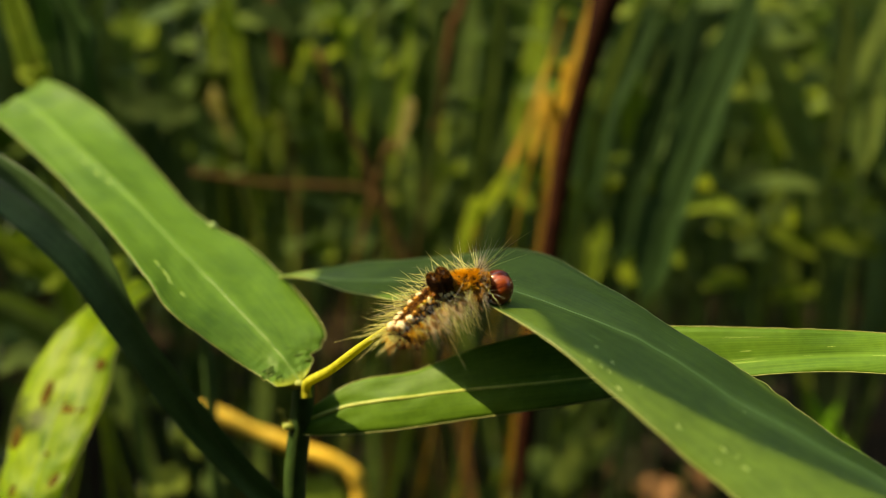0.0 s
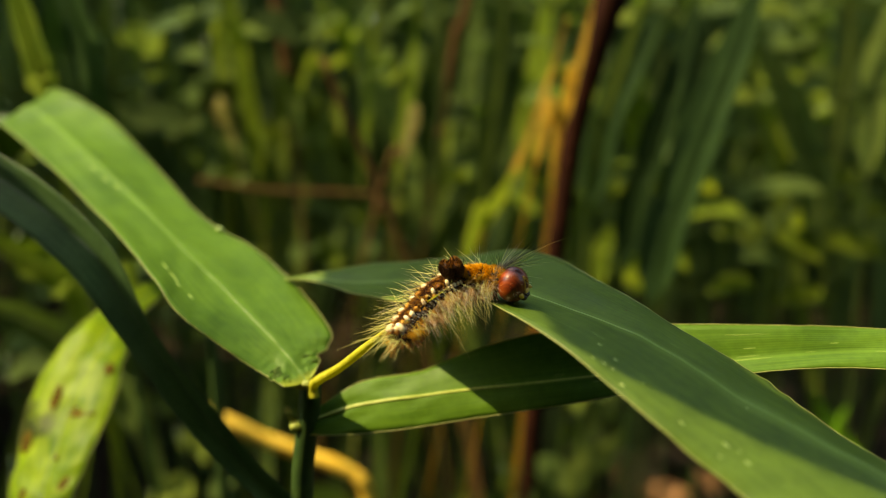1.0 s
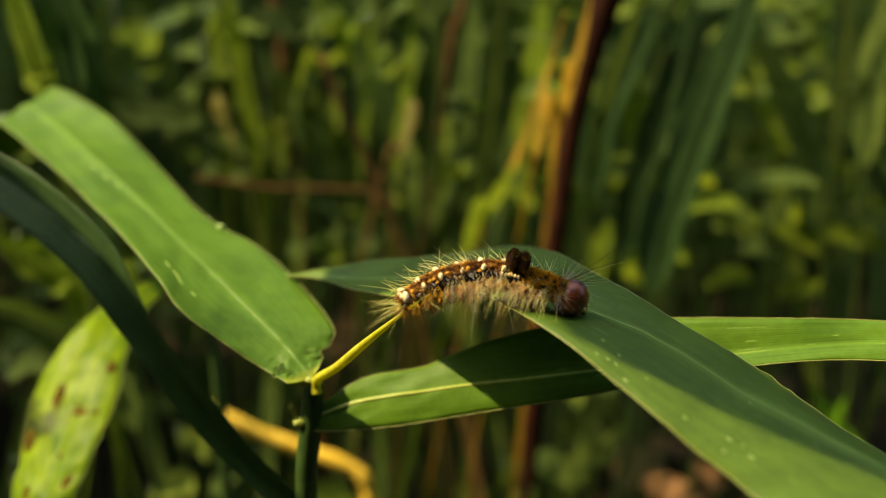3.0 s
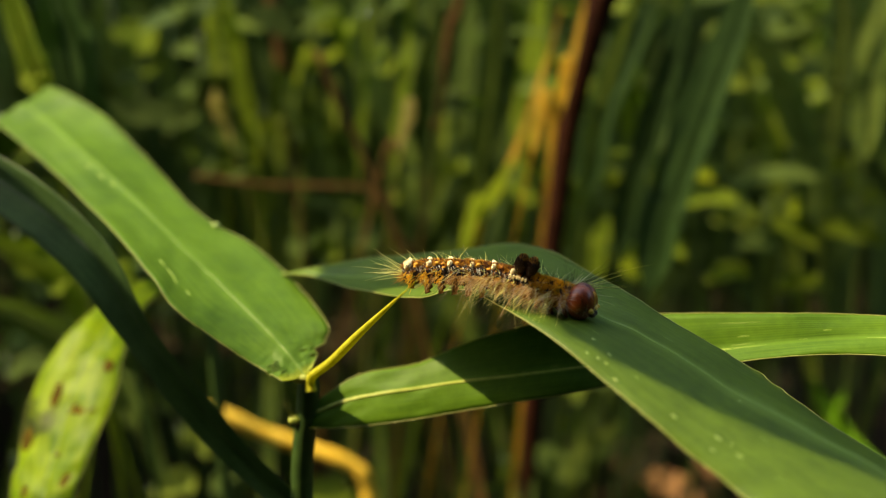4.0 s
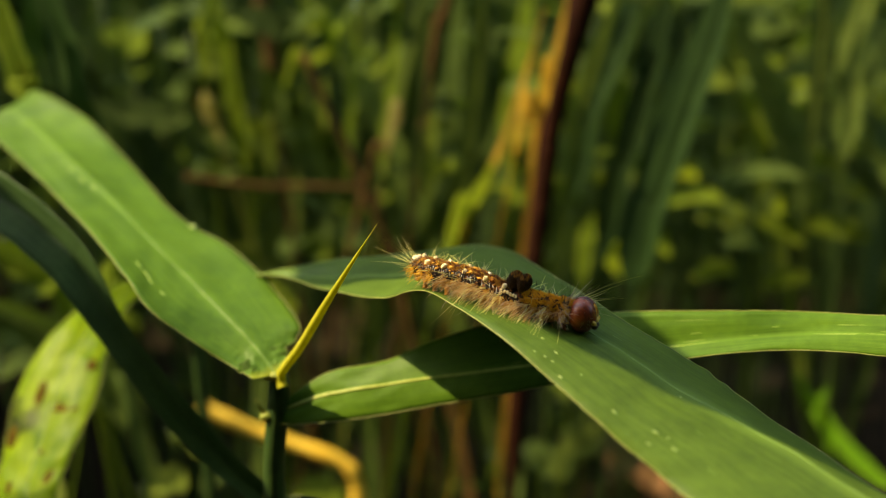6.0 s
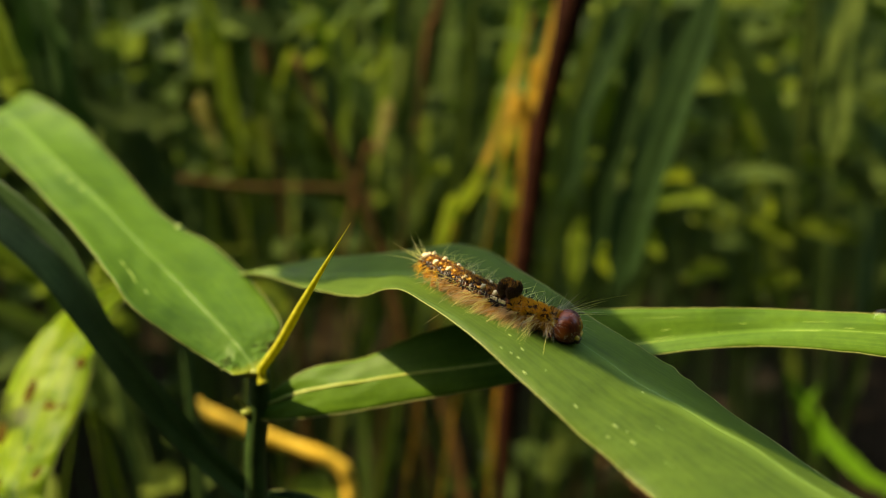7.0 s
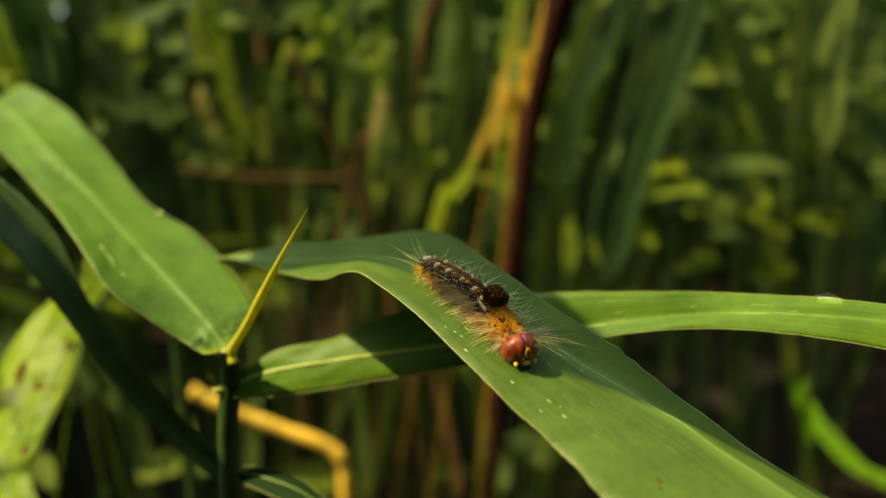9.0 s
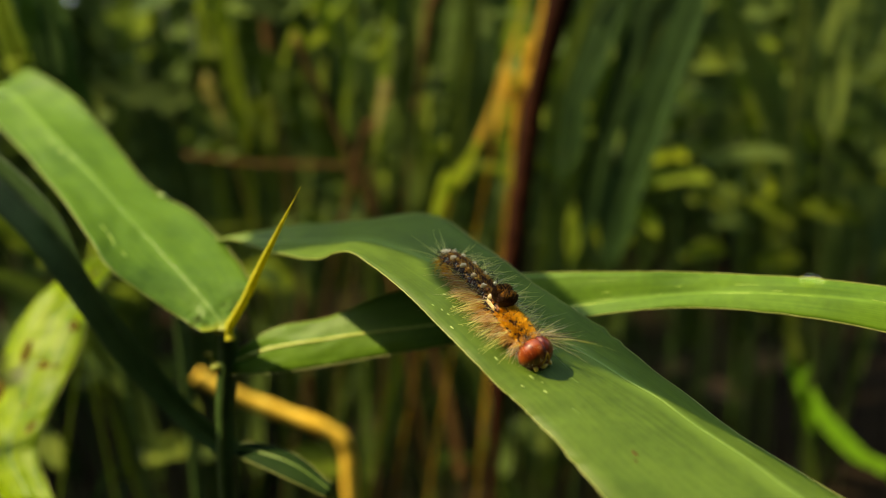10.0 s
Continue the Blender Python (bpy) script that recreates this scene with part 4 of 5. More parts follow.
        tuft(seg, HAIR_BLACK, [(about(q * 25, radius), (0.3 * q, 0.2, 1), dict(count=5, spread=0.35, length=0.85, bow=0.1, thick=0.05, area=0.5)) for q in (-1, 1)], label="black specks of bristle")
    if k == 11:
        far = [(about(-55, radius), (-0.55, 0.95, 0.55), dict(count=10, spread=0.16, length=9.6, bow=0.05, thick=0.028, area=0.15))]
        close = [(about(30 * q, radius), (0.35 * q, 0.05, 1), dict(count=9, spread=0.2, length=3.8, bow=0.05, thick=0.022, area=0.25)) for q in (-1, 1)]
        tuft(seg, HAIR_BLACK, far, "hair_pencil", "long black hair pencil beside the head")
        tuft(seg, HAIR_BLACK, close, "hair_pencil", "upright black bristles behind the head")
        tuft(seg, HAIR_PALE, [(about(-68, radius), (-0.6, 0.95, 0.50), dict(count=11, spread=0.17, length=9.6, bow=0.08, thick=0.022, area=0.15))], label="long pale bristles beside the head")
        for side in (-1, 1):
            tuft(seg, HAIR_WHITE, [(about(side * 74, radius), (side * 1.0, 0.55, 0.30), dict(count=8 if side > 0 else 80, spread=0.22, length=3.0 if side > 0 else 5.0, bow=0.14, thick=0.018)),
                                   (about(side * 98, radius), (side * 1.0, 0.35, -0.25), dict(count=16 if side > 0 else 34, spread=0.25, length=2.4 if side > 0 else 3.4, bow=0.2, thick=0.017))], label="white plume beside the head")
        tuft(seg, HAIR_WHITE, [(about(q * 20, radius), (0.2 * q, 1, 0.62), dict(count=30, spread=0.36, length=1.5 if q < 1 else 0.9, bow=0.3, thick=0.016)) for q in (-2.6, -1.5, 0, 1.5, 2.6)], label="pale collar of hair behind the head")
    return seg


def head_capsule():
    bm = bmesh.new()
    ball(bm, (0, 0, 0), (2.45, 1.95, 2.35), 24, 36)
    for v in bm.verts:
        dip = math.exp(-(v.co.x / 0.24) ** 2) * (0.13 if v.co.z > -0.6 else 0.04)
        v.co *= 1 - dip * (0.6 + 0.4 * max(0, v.co.z / 2.2))
        if v.co.z < -1.2:
            v.co.x *= 0.90
    bm.transform(Matrix.Scale(0.001, 4))
    head = part("head", bm, HEAD_RED, creature, "glossy red-brown head with streaks")
    # the face looks up a little
    def face(x, y, z):
        return Matrix.Rotation(radians(20), 3, "X") @ Vector((x, y, z))
    for side in (-1, 1):
        limb(head, "antenna", MOUTH_YELLOW, [face(side * 1.22, 1.30, -1.0), face(side * 1.34, 1.56, -1.15), face(side * 1.38, 1.72, -1.34)], (0.34, 0.30, 0.12))
        knob(head, "jaw", JAW_DARK, face(side * 0.46, 1.22, -1.72), (0.54, 0.46, 0.42), "dark jaw")
        for i in range(4):
            knob(head, "eye_spot", JAW_DARK, face(side * (1.72 + 0.06 * math.sin(i * 2)), 1.10 - 0.16 * i, -0.72 - 0.16 * i), (0.11, 0.11, 0.11), "tiny black eye")
    knob(head, "lip", MOUTH_YELLOW, face(0, 1.70, -1.02), (0.62, 0.26, 0.32), "pale yellow lip")
    knob(head, "mouth", JAW_DARK, face(0, 1.40, -1.55), (0.62, 0.40, 0.34), "dark mouth below the lip")
    # the forked seam of the brow
    for side in (-1, 1):
        seam = []
        for x, z in ((0.06, 1.0), (0.2, 0.5), (0.38, 0.0), (0.56, -0.4), (0.66, -0.72)):
            p = face(side * x, 1.7, z)
            seam.append(p * (0.985 / math.sqrt((p.x / 2.45) ** 2 + (p.y / 1.95) ** 2 + (p.z / 2.35) ** 2)))
        limb(head, "brow_line", KNOB_YELLOW, seam, (0.06, 0.10, 0.12, 0.11, 0.05))
    # fine pale hairs all over the face
    bm = bmesh.new()
    for _ in range(70):
        z, a = tuft_rng.uniform(-0.6, 0.9), tuft_rng.uniform(0.2, 2.94)
        r = math.sqrt(1 - z * z)
        d = Vector((r * math.cos(a) * 2.4, r * math.sin(a) * 1.9, z * 2.3))
        hairs(bm, d * 0.96, d, 1, 0.2, 0.75, 0.012, 0.15, 0.02)
    part("face_hairs", bm, HAIR_WHITE, head, "fine pale hairs of the face")
    return head


bodies = [body_segment(k) for k in range(SEGS)] + [head_capsule()]


# ---- plants behind ----
def ribbon(bm, path, widths, face, fold=0.25):
    """One blade along a path in metres: three places across, folded a little along its middle."""
    uv = bm.loops.layers.uv.verify()
    rows, n = [], len(path)
    for k, p in enumerate(path):
        p = Vector(p)
        ahead = (Vector(path[min(k + 1, n - 1)]) - Vector(path[max(k - 1, 0)])).normalized()
        side = ahead.cross(face).normalized()
        out = side.cross(ahead)
        w = widths[k] / 2
        rows.append([bm.verts.new(p + side * w * s - out * fold * w * (1 - abs(s))) for s in (-1, -0.5, 0, 0.5, 1)])
    for k in range(n - 1):
        for j in range(4):
            f = bm.faces.new((rows[k][j], rows[k][j + 1], rows[k + 1][j + 1], rows[k + 1][j]))
            f.smooth = True
            for loop, (a, b) in zip(f.loops, ((j, k), (j + 1, k), (j + 1, k + 1), (j, k + 1))):
                loop[uv].uv = (a / 4, b / n * 4)


def rooted(points):
    """The path in metres, led on down to the soil."""
    p = [Vector(q) * 0.001 for q in points]
    if p[0].z < p[-1].z:
        p.reverse()
    low, before = p[-1], p[-2]
    lean = low - before
    lean.z = min(lean.z, -0.01)
    lean = lean / -lean.z
    lean.x, lean.y = max(-0.5, min(0.5, lean.x)), max(-0.3, min(0.3, lean.y))
    mid = low + Vector((lean.x * 0.5, lean.y * 0.5, -1)) * low.z * 0.5
    return p + [mid, Vector((mid.x + lean.x * 0.1 * low.z, mid.y, -0.02))]


turner = random.Random(5)


def reed(points, width, material, label, facing=None):
    """A plant of one long blade with its midrib."""
    plant = tagged(new("reed_plant"), label, "reed")
    path = spline(rooted(points), 80)
    n = len(path)
    w = width * 0.001
    # past the points given only its thin stem leads down
    past = [k / (n - 1) * (len(points) + 1) - (len(points) - 1) for k in range(n)]
    widths = [w * (0.2 + 0.8 * min(1, 4.5 * k / n)) * max(0.1, 1 - 11 * max(0, q)) * (1 + 0.08 * math.sin(k * 0.34 + width)) for k, q in enumerate(past)]
    face = Vector(facing or ((turner.uniform(-0.9, -0.5), -0.7, 0.4) if material in (LEAF_PALE_LIT, LEAF_DRY) else (turner.uniform(-0.9, 0.1), -0.9, turner.uniform(-0.1, 0.5)))).normalized()
    bm = bmesh.new()
    ribbon(bm, path, widths, face)
    part("blade", bm, material, plant)
    bm = bmesh.new()
    tube(bm, [Vector(p) + face * 0.0002 for p in path], [0.0002 + 0.035 * q for q in widths], 5)
    part("midrib", bm, material, plant)


def stalk(points, width, material, label, flare=0.0):
    """A dead jointed stalk."""
    plant = tagged(new("dead_stalk"), label, "stalk")
    path = spline(rooted(points), 30)
    bm = bmesh.new()
    own = (len(points) - 1) / (len(points) + 1)
    tube(bm, path, [width * 0.0005 * (0.88 + 0.12 * math.sin(k * 1.7) ** 2) * (1 if k < 30 * own else max(0.3, 1 - 12 * (k / 30 - own))) * (1 + flare * max(0, 1 - k / 10)) for k in range(30)], 8)
    part("culm", bm, material, plant)
    for k in (4, 10, 16):
        bm = bmesh.new()
        ball(bm, path[k], (width * 0.00054, width * 0.00054, width * 0.0004), 6, 10)
        part("joint", bm, material, plant)


stalk([(72.0, 312.0, 462.5), (64.2, 312.0, 437.0), (57.0, 312.0, 406.4), (52.8, 312.0, 374.6), (49.0, 312.0, 346.6), (44.1, 312.0, 307.8)], 9.6, TWIG_SHADED, "red-brown dead reed stalk, darkened for its shade", 0.55)
reed([(62.2, 300.0, 458.3), (58.6, 300.0, 440.0), (53.6, 300.0, 418.1), (50.1, 300.0, 405.3), (47.8, 300.0, 394.0)], 3.3, LEAF_DRY, "orange dry reed leaf against a brown stalk")
reed([(54.3, 315.0, 450.2), (47.2, 315.0, 426.3), (38.7, 315.0, 401.7), (31.1, 315.0, 383.5), (24.3, 315.0, 369.5), (19.8, 315.0, 357.7)], 3.7, LEAF_DRY, "golden dry reed leaf turning green at its foot")
reed([(54.8, 297.0, 424.2), (53.1, 297.0, 419.0), (51.0, 297.0, 412.7)], 3.3, LEAF_DRY, "golden fold of a dry reed leaf")
reed([(50.1, 297.0, 412.7), (45.6, 297.0, 406.8), (41.9, 297.0, 400.4)], 4.2, LEAF_DRY, "golden fold of a dry reed leaf")
reed([(34.2, 313.0, 390.5), (28.2, 313.0, 380.0), (21.0, 313.0, 368.5), (15.1, 313.0, 358.0)], 6.9, LEAF_PALE_LIT, "pale green leaf of a reed")
reed([(-114.2, 440.0, 484.3), (-110.7, 440.0, 454.3), (-107.0, 440.0, 423.7), (-103.1, 440.0, 392.0)], 15.0, LEAF_PALE_LIT, "upright green grass blade")
reed([(-32.3, 420.0, 466.9), (-34.7, 420.0, 438.0), (-38.7, 420.0, 405.3), (-40.2, 420.0, 388.0)], 8.7, LEAF_PALE_LIT, "upright green grass blade")
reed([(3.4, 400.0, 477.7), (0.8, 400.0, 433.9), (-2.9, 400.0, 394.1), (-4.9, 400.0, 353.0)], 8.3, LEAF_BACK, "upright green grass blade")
reed([(-7.8, 400.0, 477.7), (-12.1, 400.0, 439.4), (-16.5, 400.0, 405.0), (-19.0, 400.0, 388.0)], 7.5, LEAF_PALE_LIT, "upright green grass blade")
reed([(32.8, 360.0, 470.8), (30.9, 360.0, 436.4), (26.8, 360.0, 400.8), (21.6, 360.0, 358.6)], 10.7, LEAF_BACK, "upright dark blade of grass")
reed([(-65.5, 430.0, 479.8), (-56.2, 430.0, 459.4), (-46.7, 430.0, 446.1)], 8.3, LEAF_PALE_LIT, "bent yellow-green leaf of a reed")
reed([(-38.4, 435.0, 463.1), (-51.0, 435.0, 446.5), (-63.6, 435.0, 438.3), (-76.4, 435.0, 426.7)], 7.7, LEAF_PALE_LIT, "bent yellow-green leaf of a reed")
stalk([(-45.8, 330.0, 435.9), (-37.3, 330.0, 415.1), (-28.0, 330.0, 394.0), (-22.9, 330.0, 379.6), (-13.8, 330.0, 357.6), (-6.5, 330.0, 332.6)], 3.4, TWIG_TAN, "thin tan dead twig")
stalk([(-123.6, 400.0, 380.4), (-107.6, 400.0, 377.9), (-85.7, 400.0, 374.8), (-59.3, 400.0, 374.0), (-35.8, 400.0, 372.7), (-25.5, 400.0, 367.7), (-21.2, 400.0, 352.9)], 2.9, TWIG_TAN, "thin tan twig lying across the grass")
stalk([(-88.8, 440.0, 484.3), (-85.8, 440.0, 460.5), (-83.3, 440.0, 439.2)], 8.5, TWIG_TAN, "tan dead stalk in the grass")
stalk([(18.9, 400.0, 477.8), (13.5, 400.0, 456.1), (7.9, 400.0, 436.7)], 5.3, TWIG_TAN, "tan dead stalk in the grass")
stalk([(-7.6, 360.0, 410.9), (-15.5, 360.0, 395.4), (-24.8, 360.0, 377.0)], 3.7, TWIG_TAN, "thin forked tan dead twig")
reed([(-5.5, 345.0, 413.7), (-8.5, 345.0, 406.3), (-12.0, 345.0, 398.7)], 4.6, LEAF_CREAM, "cream dry leaf tip on grass")
reed([(-127.7, 440.0, 420.4), (-121.8, 440.0, 412.5), (-117.2, 440.0, 404.9)], 9.5, LEAF_CREAM, "cream dry leaf tip on grass")
reed([(-199.1, 460.0, 422.3), (-176.3, 460.0, 415.9), (-148.2, 460.0, 412.8), (-122.0, 460.0, 403.1)], 15.0, LEAF_BACK, "arching dull green leaf of grass")
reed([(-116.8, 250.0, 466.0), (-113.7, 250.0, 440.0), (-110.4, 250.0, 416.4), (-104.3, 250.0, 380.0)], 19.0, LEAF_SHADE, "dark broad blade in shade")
reed([(-130.0, 245.0, 468.0), (-124.6, 245.0, 440.0), (-121.0, 245.0, 424.4), (-117.0, 245.0, 403.0)], 16.0, LEAF_PALE_LIT, "yellow-green upright blade of grass")
reed([(124.8, 300.0, 464.6), (114.3, 300.0, 434.1), (103.3, 300.0, 404.5), (95.0, 300.0, 376.2), (88.7, 300.0, 349.2)], 17.0, LEAF_DEEP_SHADE, "dark broad slanting blade in shade")
reed([(104.2, 310.0, 460.2), (96.2, 310.0, 428.4), (86.9, 310.0, 393.2), (79.4, 310.0, 358.9)], 11.0, LEAF_DEEP_SHADE, "dark slanting blade in deep shade")
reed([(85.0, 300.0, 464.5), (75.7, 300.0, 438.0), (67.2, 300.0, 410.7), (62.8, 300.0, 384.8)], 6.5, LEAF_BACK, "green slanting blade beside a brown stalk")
reed([(113.6, 400.0, 464.8), (101.9, 400.0, 442.7), (88.8, 400.0, 414.6), (81.5, 400.0, 377.1)], 18.0, LEAF_DEEP_SHADE, "broad green reed blade, darkened for shade")
reed([(168.9, 420.0, 453.5), (185.9, 420.0, 427.3), (200.7, 420.0, 394.5), (209.9, 420.0, 357.7)], 18.0, LEAF_FAR, "broad dull green reed blade")
reed([(194.8, 430.0, 427.8), (193.8, 430.0, 412.6), (192.8, 430.0, 394.2)], 12.7, LEAF_PALE_LIT, "sunlit yellow-green leaf of a reed")
reed([(171.4, 330.0, 468.4), (173.7, 330.0, 443.8), (173.3, 330.0, 423.2), (172.0, 330.0, 397.4)], 7.3, LEAF_BACK, "yellow-green upright blade of grass")
reed([(211.7, 360.0, 474.1), (204.3, 360.0, 447.2), (201.4, 360.0, 424.7), (201.5, 360.0, 396.6)], 12, LEAF_FAR, "yellow-green upright blade of grass")
reed([(91.7, 400.0, 358.0), (88.7, 400.0, 344.5), (85.8, 400.0, 326.3)], 10.1, LEAF_PALE_LIT, "short pale green leaf of grass")
reed([(217, 430, 256), (220, 412, 244), (224, 390, 232), (231, 365, 222), (245, 335, 210)], 9.0, LEAF_FRESH, "bright green low grass blade", (-0.35, -0.2, 0.9))
reed([(196.4, 350.0, 276.5), (192.6, 350.0, 266.2), (198.4, 350.0, 246.2)], 5.0, LEAF_FRESH, "bright green low grass blade", (-0.35, -0.2, 0.9))
reed([(-14.1, 400.0, 263.1), (-17.3, 400.0, 233.8), (-22.2, 400.0, 200.4)], 10.1, LEAF_BACK, "dim upright blade of grass")
reed([(-36.0, 420.0, 272.4), (-34.8, 420.0, 231.8), (-33.6, 420.0, 182.8)], 9.3, LEAF_BACK, "dim upright blade of grass")
reed([(5.9, 380.0, 285.6), (14.8, 380.0, 255.1), (22.7, 380.0, 204.7)], 6.7, LEAF_BROWN, "tan dead strip of leaf")
reed([(-88.4, 400.0, 291.2), (-91.0, 400.0, 259.4), (-96.2, 400.0, 199.9)], 13.6, LEAF_BACK, "dim upright blade of grass")
reed([(-146.5, 360.0, 291.2), (-141.8, 360.0, 256.4), (-137.2, 360.0, 214.4)], 9.1, LEAF_BACK, "dim upright blade of grass")
reed([(-163.7, 280.0, 368.6), (-149.9, 280.0, 360.3), (-138.1, 280.0, 351.9), (-131.0, 280.0, 334.7)], 14, LEAF_PALE_LIT, "lit green blade in the weeds")
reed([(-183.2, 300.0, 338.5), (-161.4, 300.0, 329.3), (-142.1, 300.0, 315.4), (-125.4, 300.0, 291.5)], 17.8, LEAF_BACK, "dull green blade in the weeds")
reed([(-82.2, 220.0, 362.4), (-86.7, 220.0, 355.7), (-91.2, 220.0, 350.5)], 9.8, LEAF_PALE_LIT, "lit green blade in the weeds")
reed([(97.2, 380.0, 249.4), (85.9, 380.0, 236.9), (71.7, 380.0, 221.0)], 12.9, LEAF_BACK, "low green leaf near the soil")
reed([(63.1, 450.0, 483.8), (59.2, 450.0, 450.0), (53.6, 450.0, 418.5), (52.7, 450.0, 386.2)], 18.6, LEAF_PALE_LIT, "upright lit green blade")
reed([(-114.7, 430.0, 482.4), (-118.8, 430.0, 459.1), (-118.0, 430.0, 441.3)], 11.4, LEAF_PALE_LIT, "upright green blade of grass")
reed([(23.3, 460.0, 485.3), (21.7, 460.0, 457.1), (18.7, 460.0, 428.3), (16.7, 460.0, 392.2)], 15.0, LEAF_BACK, "upright lit green blade")
reed([(-86, 430, 437), (-80, 430, 427), (-75, 430, 404), (-58, 430, 381)], 13, LEAF_BACK, "dull blue-green arching blade of grass")
reed([(-50, 444, 406), (-52, 444, 390), (-53, 444, 368)], 12, LEAF_BACK, "short lit green blade of grass")
reed([(-68, 450, 428), (-73, 450, 412), (-75, 450, 396)], 13, LEAF_BACK, "short lit green blade of grass")
reed([(-31, 440, 392), (-28, 440, 376), (-27, 440, 356)], 10, LEAF_BACK, "short lit green blade of grass")
for x, y, top, low, wide in ((-90, 455, 438, 388, 13), (-60, 460, 434, 380, 12), (-21, 450, 432, 372, 12), (4, 440, 427, 370, 12), (-42, 470, 446, 392, 10), (-112, 465, 440, 384, 11)):
    reed([(x + turner.uniform(-3, 4), y, top), (x, y - 3, (top + low) / 2), (x - turner.uniform(0, 4), y, low)], wide, LEAF_BACK, "short lit green blade of grass", (-0.6, -0.7, 0.4))
reed([(-130, 450, 402), (-112, 450, 396), (-96, 450, 381)], 12, LEAF_FAR, "dull blue-green arching blade of grass")
reed([(118.2, 440.0, 437.1), (113.3, 440.0, 421.7), (109.8, 440.0, 399.7)], 8.5, LEAF_PALE_LIT, "sunlit yellow-green leaf of a reed")

# a bent straw behind the stem
bm = bmesh.new()
tube(bm, spline([(-103, 334.5, 279.2), (-97.2, 335.0, 275.4), (-85.1, 337.0, 267.8), (-67.7, 340.0, 258.9), (-49.4, 340.0, 252.0), (-36.8, 340.0, 245.3), (-32.6, 340.0, 237), (-31.6, 340.0, 215), (-31, 340, 100), (-31, 340, -10)], 50), [3.4 + 0.3 * math.sin(k * 0.9) for k in range(50)], 10)
bm.transform(Matrix.Scale(0.001, 4))
tagged(link("bent_straw", bm, STRAW), "yellow dry straw, kinked over", "straw")

# the blotched leaf of a neighbouring plant
plant_c = tagged(new("grass_plant"), "yellowing grass plant with a blotched leaf", "grass")
SPOT_NEAR = [(-75.0, 140.0, 320.2), (-85.1, 150.0, 327.8), (-87.0, 158.0, 335.3), (-88.6, 168.0, 345.6), (-84.5, 178.0, 357.1), (-76.5, 190.0, 364.6), (-64.9, 200.0, 369.6)]
SPOT_MID = [(-67.3, 138.0, 321.5), (-76.9, 148.0, 329.0), (-78.1, 156.0, 336.3), (-78.1, 166.0, 346.4), (-76.4, 176.0, 355.2), (-73.4, 189.0, 362.3), (-64.2, 200.0, 368.9)]
SPOT_FAR = [(-61.3, 137.0, 322.2), (-70.2, 147.0, 329.5), (-69.4, 155.0, 338.1), (-67.8, 165.0, 346.9), (-69.1, 175.0, 354.2), (-70.0, 188.0, 360.4), (-63.5, 200.0, 368.1)]
spot_leaf, spot_rows = leaf(plant_c, SPOT_NEAR, SPOT_MID, SPOT_FAR, LEAF_SICK, "yellow-green blade with brown blotches and holes", wave=0.5, seed=12)
for along, across, size, material in ((0.50, -0.34, (3.6, 1.3, 0.12), BLOTCH), (0.455, 0.42, (0.9, 3.4, 0.12), BLOTCH), (0.60, 0.68, (1.7, 1.3, 0.12), BLOTCH), (0.385, -0.72, (2.8, 2.0, 0.14), BLOTCH), (0.34, 0.15, (0.8, 0.7, 0.1), BLOTCH), (0.83, 0.1, (2.6, 1.6, 0.12), BLOTCH), (0.47, 0.2, (1.1, 0.8, 0.1), BLOTCH), (0.25, 0.6, (2.0, 1.2, 0.12), BLOTCH), (0.22, -0.5, (1.4, 0.9, 0.12), BLOTCH)):
    mark(spot_leaf, spot_rows, along, across, size, material, "blotch", "brown dead blotch on the blade")
bm = bmesh.new()
tube(bm, spline([(-62.6, 199, 371.0), (-60, 203, 367), (-58, 206, 340), (-57, 208, 200), (-55, 200, -8)], 24), [1.2 + 0.03 * k for k in range(24)], 8)
bm.transform(Matrix.Scale(0.001, 4))
part("stem", bm, STEM, plant_c)

# low broad-leaved weeds: leaf centre in mm, length, width, tilt in degrees
WEEDS = [
    (140, 400, 363, 38, 14, -8),
    (181, 410, 374, 47, 12, -6),
    (142, 420, 373, 20, 9, -10),
    (179, 420, 336, 20, 14, 0),
    (208, 440, 339, 30, 15, 20),
    (216, 440, 355, 25, 13, -20),
    (168, 430, 347, 25, 12, 15),
    (124, 400, 342, 19, 12, 40),
    (163, 420, 319, 24, 13, -15),
    (203, 450, 413, 22, 27, 70),
    (230, 460, 383, 27, 20, 30),
    (246, 450, 337, 39, 15, 10),
    (218, 450, 306, 30, 14, -10),
    (260, 450, 368, 35, 19, 40),
    (119, 410, 380, 24, 14, -60),
    (112, 420, 329, 18, 25, 80),
    (-178, 470, 459, 26, 24, 30),
    (-151, 480, 451, 16, 14, 0),
    (-133, 470, 443, 10, 10, 0),
    (-210, 470, 408, 17, 13, 20),
    (-199, 460, 398, 20, 17, -20),
    (-93, 450, 402, 20, 13, 60),
    (18, 460, 402, 17, 12, 50),
    (22, 450, 383, 20, 13, -40),
    (-139, 460, 388, 17, 14, 60),
    (8, 450, 376, 20, 17, -30),
    (35, 480, 459, 21, 18, 30),
    (109, 470, 439, 17, 21, 60),
    (-155, 300, 350, 20, 11, 20),
    (-165, 300, 310, 18, 13, -20),
    (65, 420, 208, 19, 19, 30),
    (44, 400, 208, 24, 18, 60),
    (-63, 400, 200, 30, 18, 10),
    (-132, 360, 227, 24, 16, -15),
    (-127, 380, 242, 17, 12, 30),
    (-113, 380, 220, 20, 11, -40),
    (-140, 260, 277, 23, 12, 20),
    (81, 440, 224, 16, 13, 60),
]
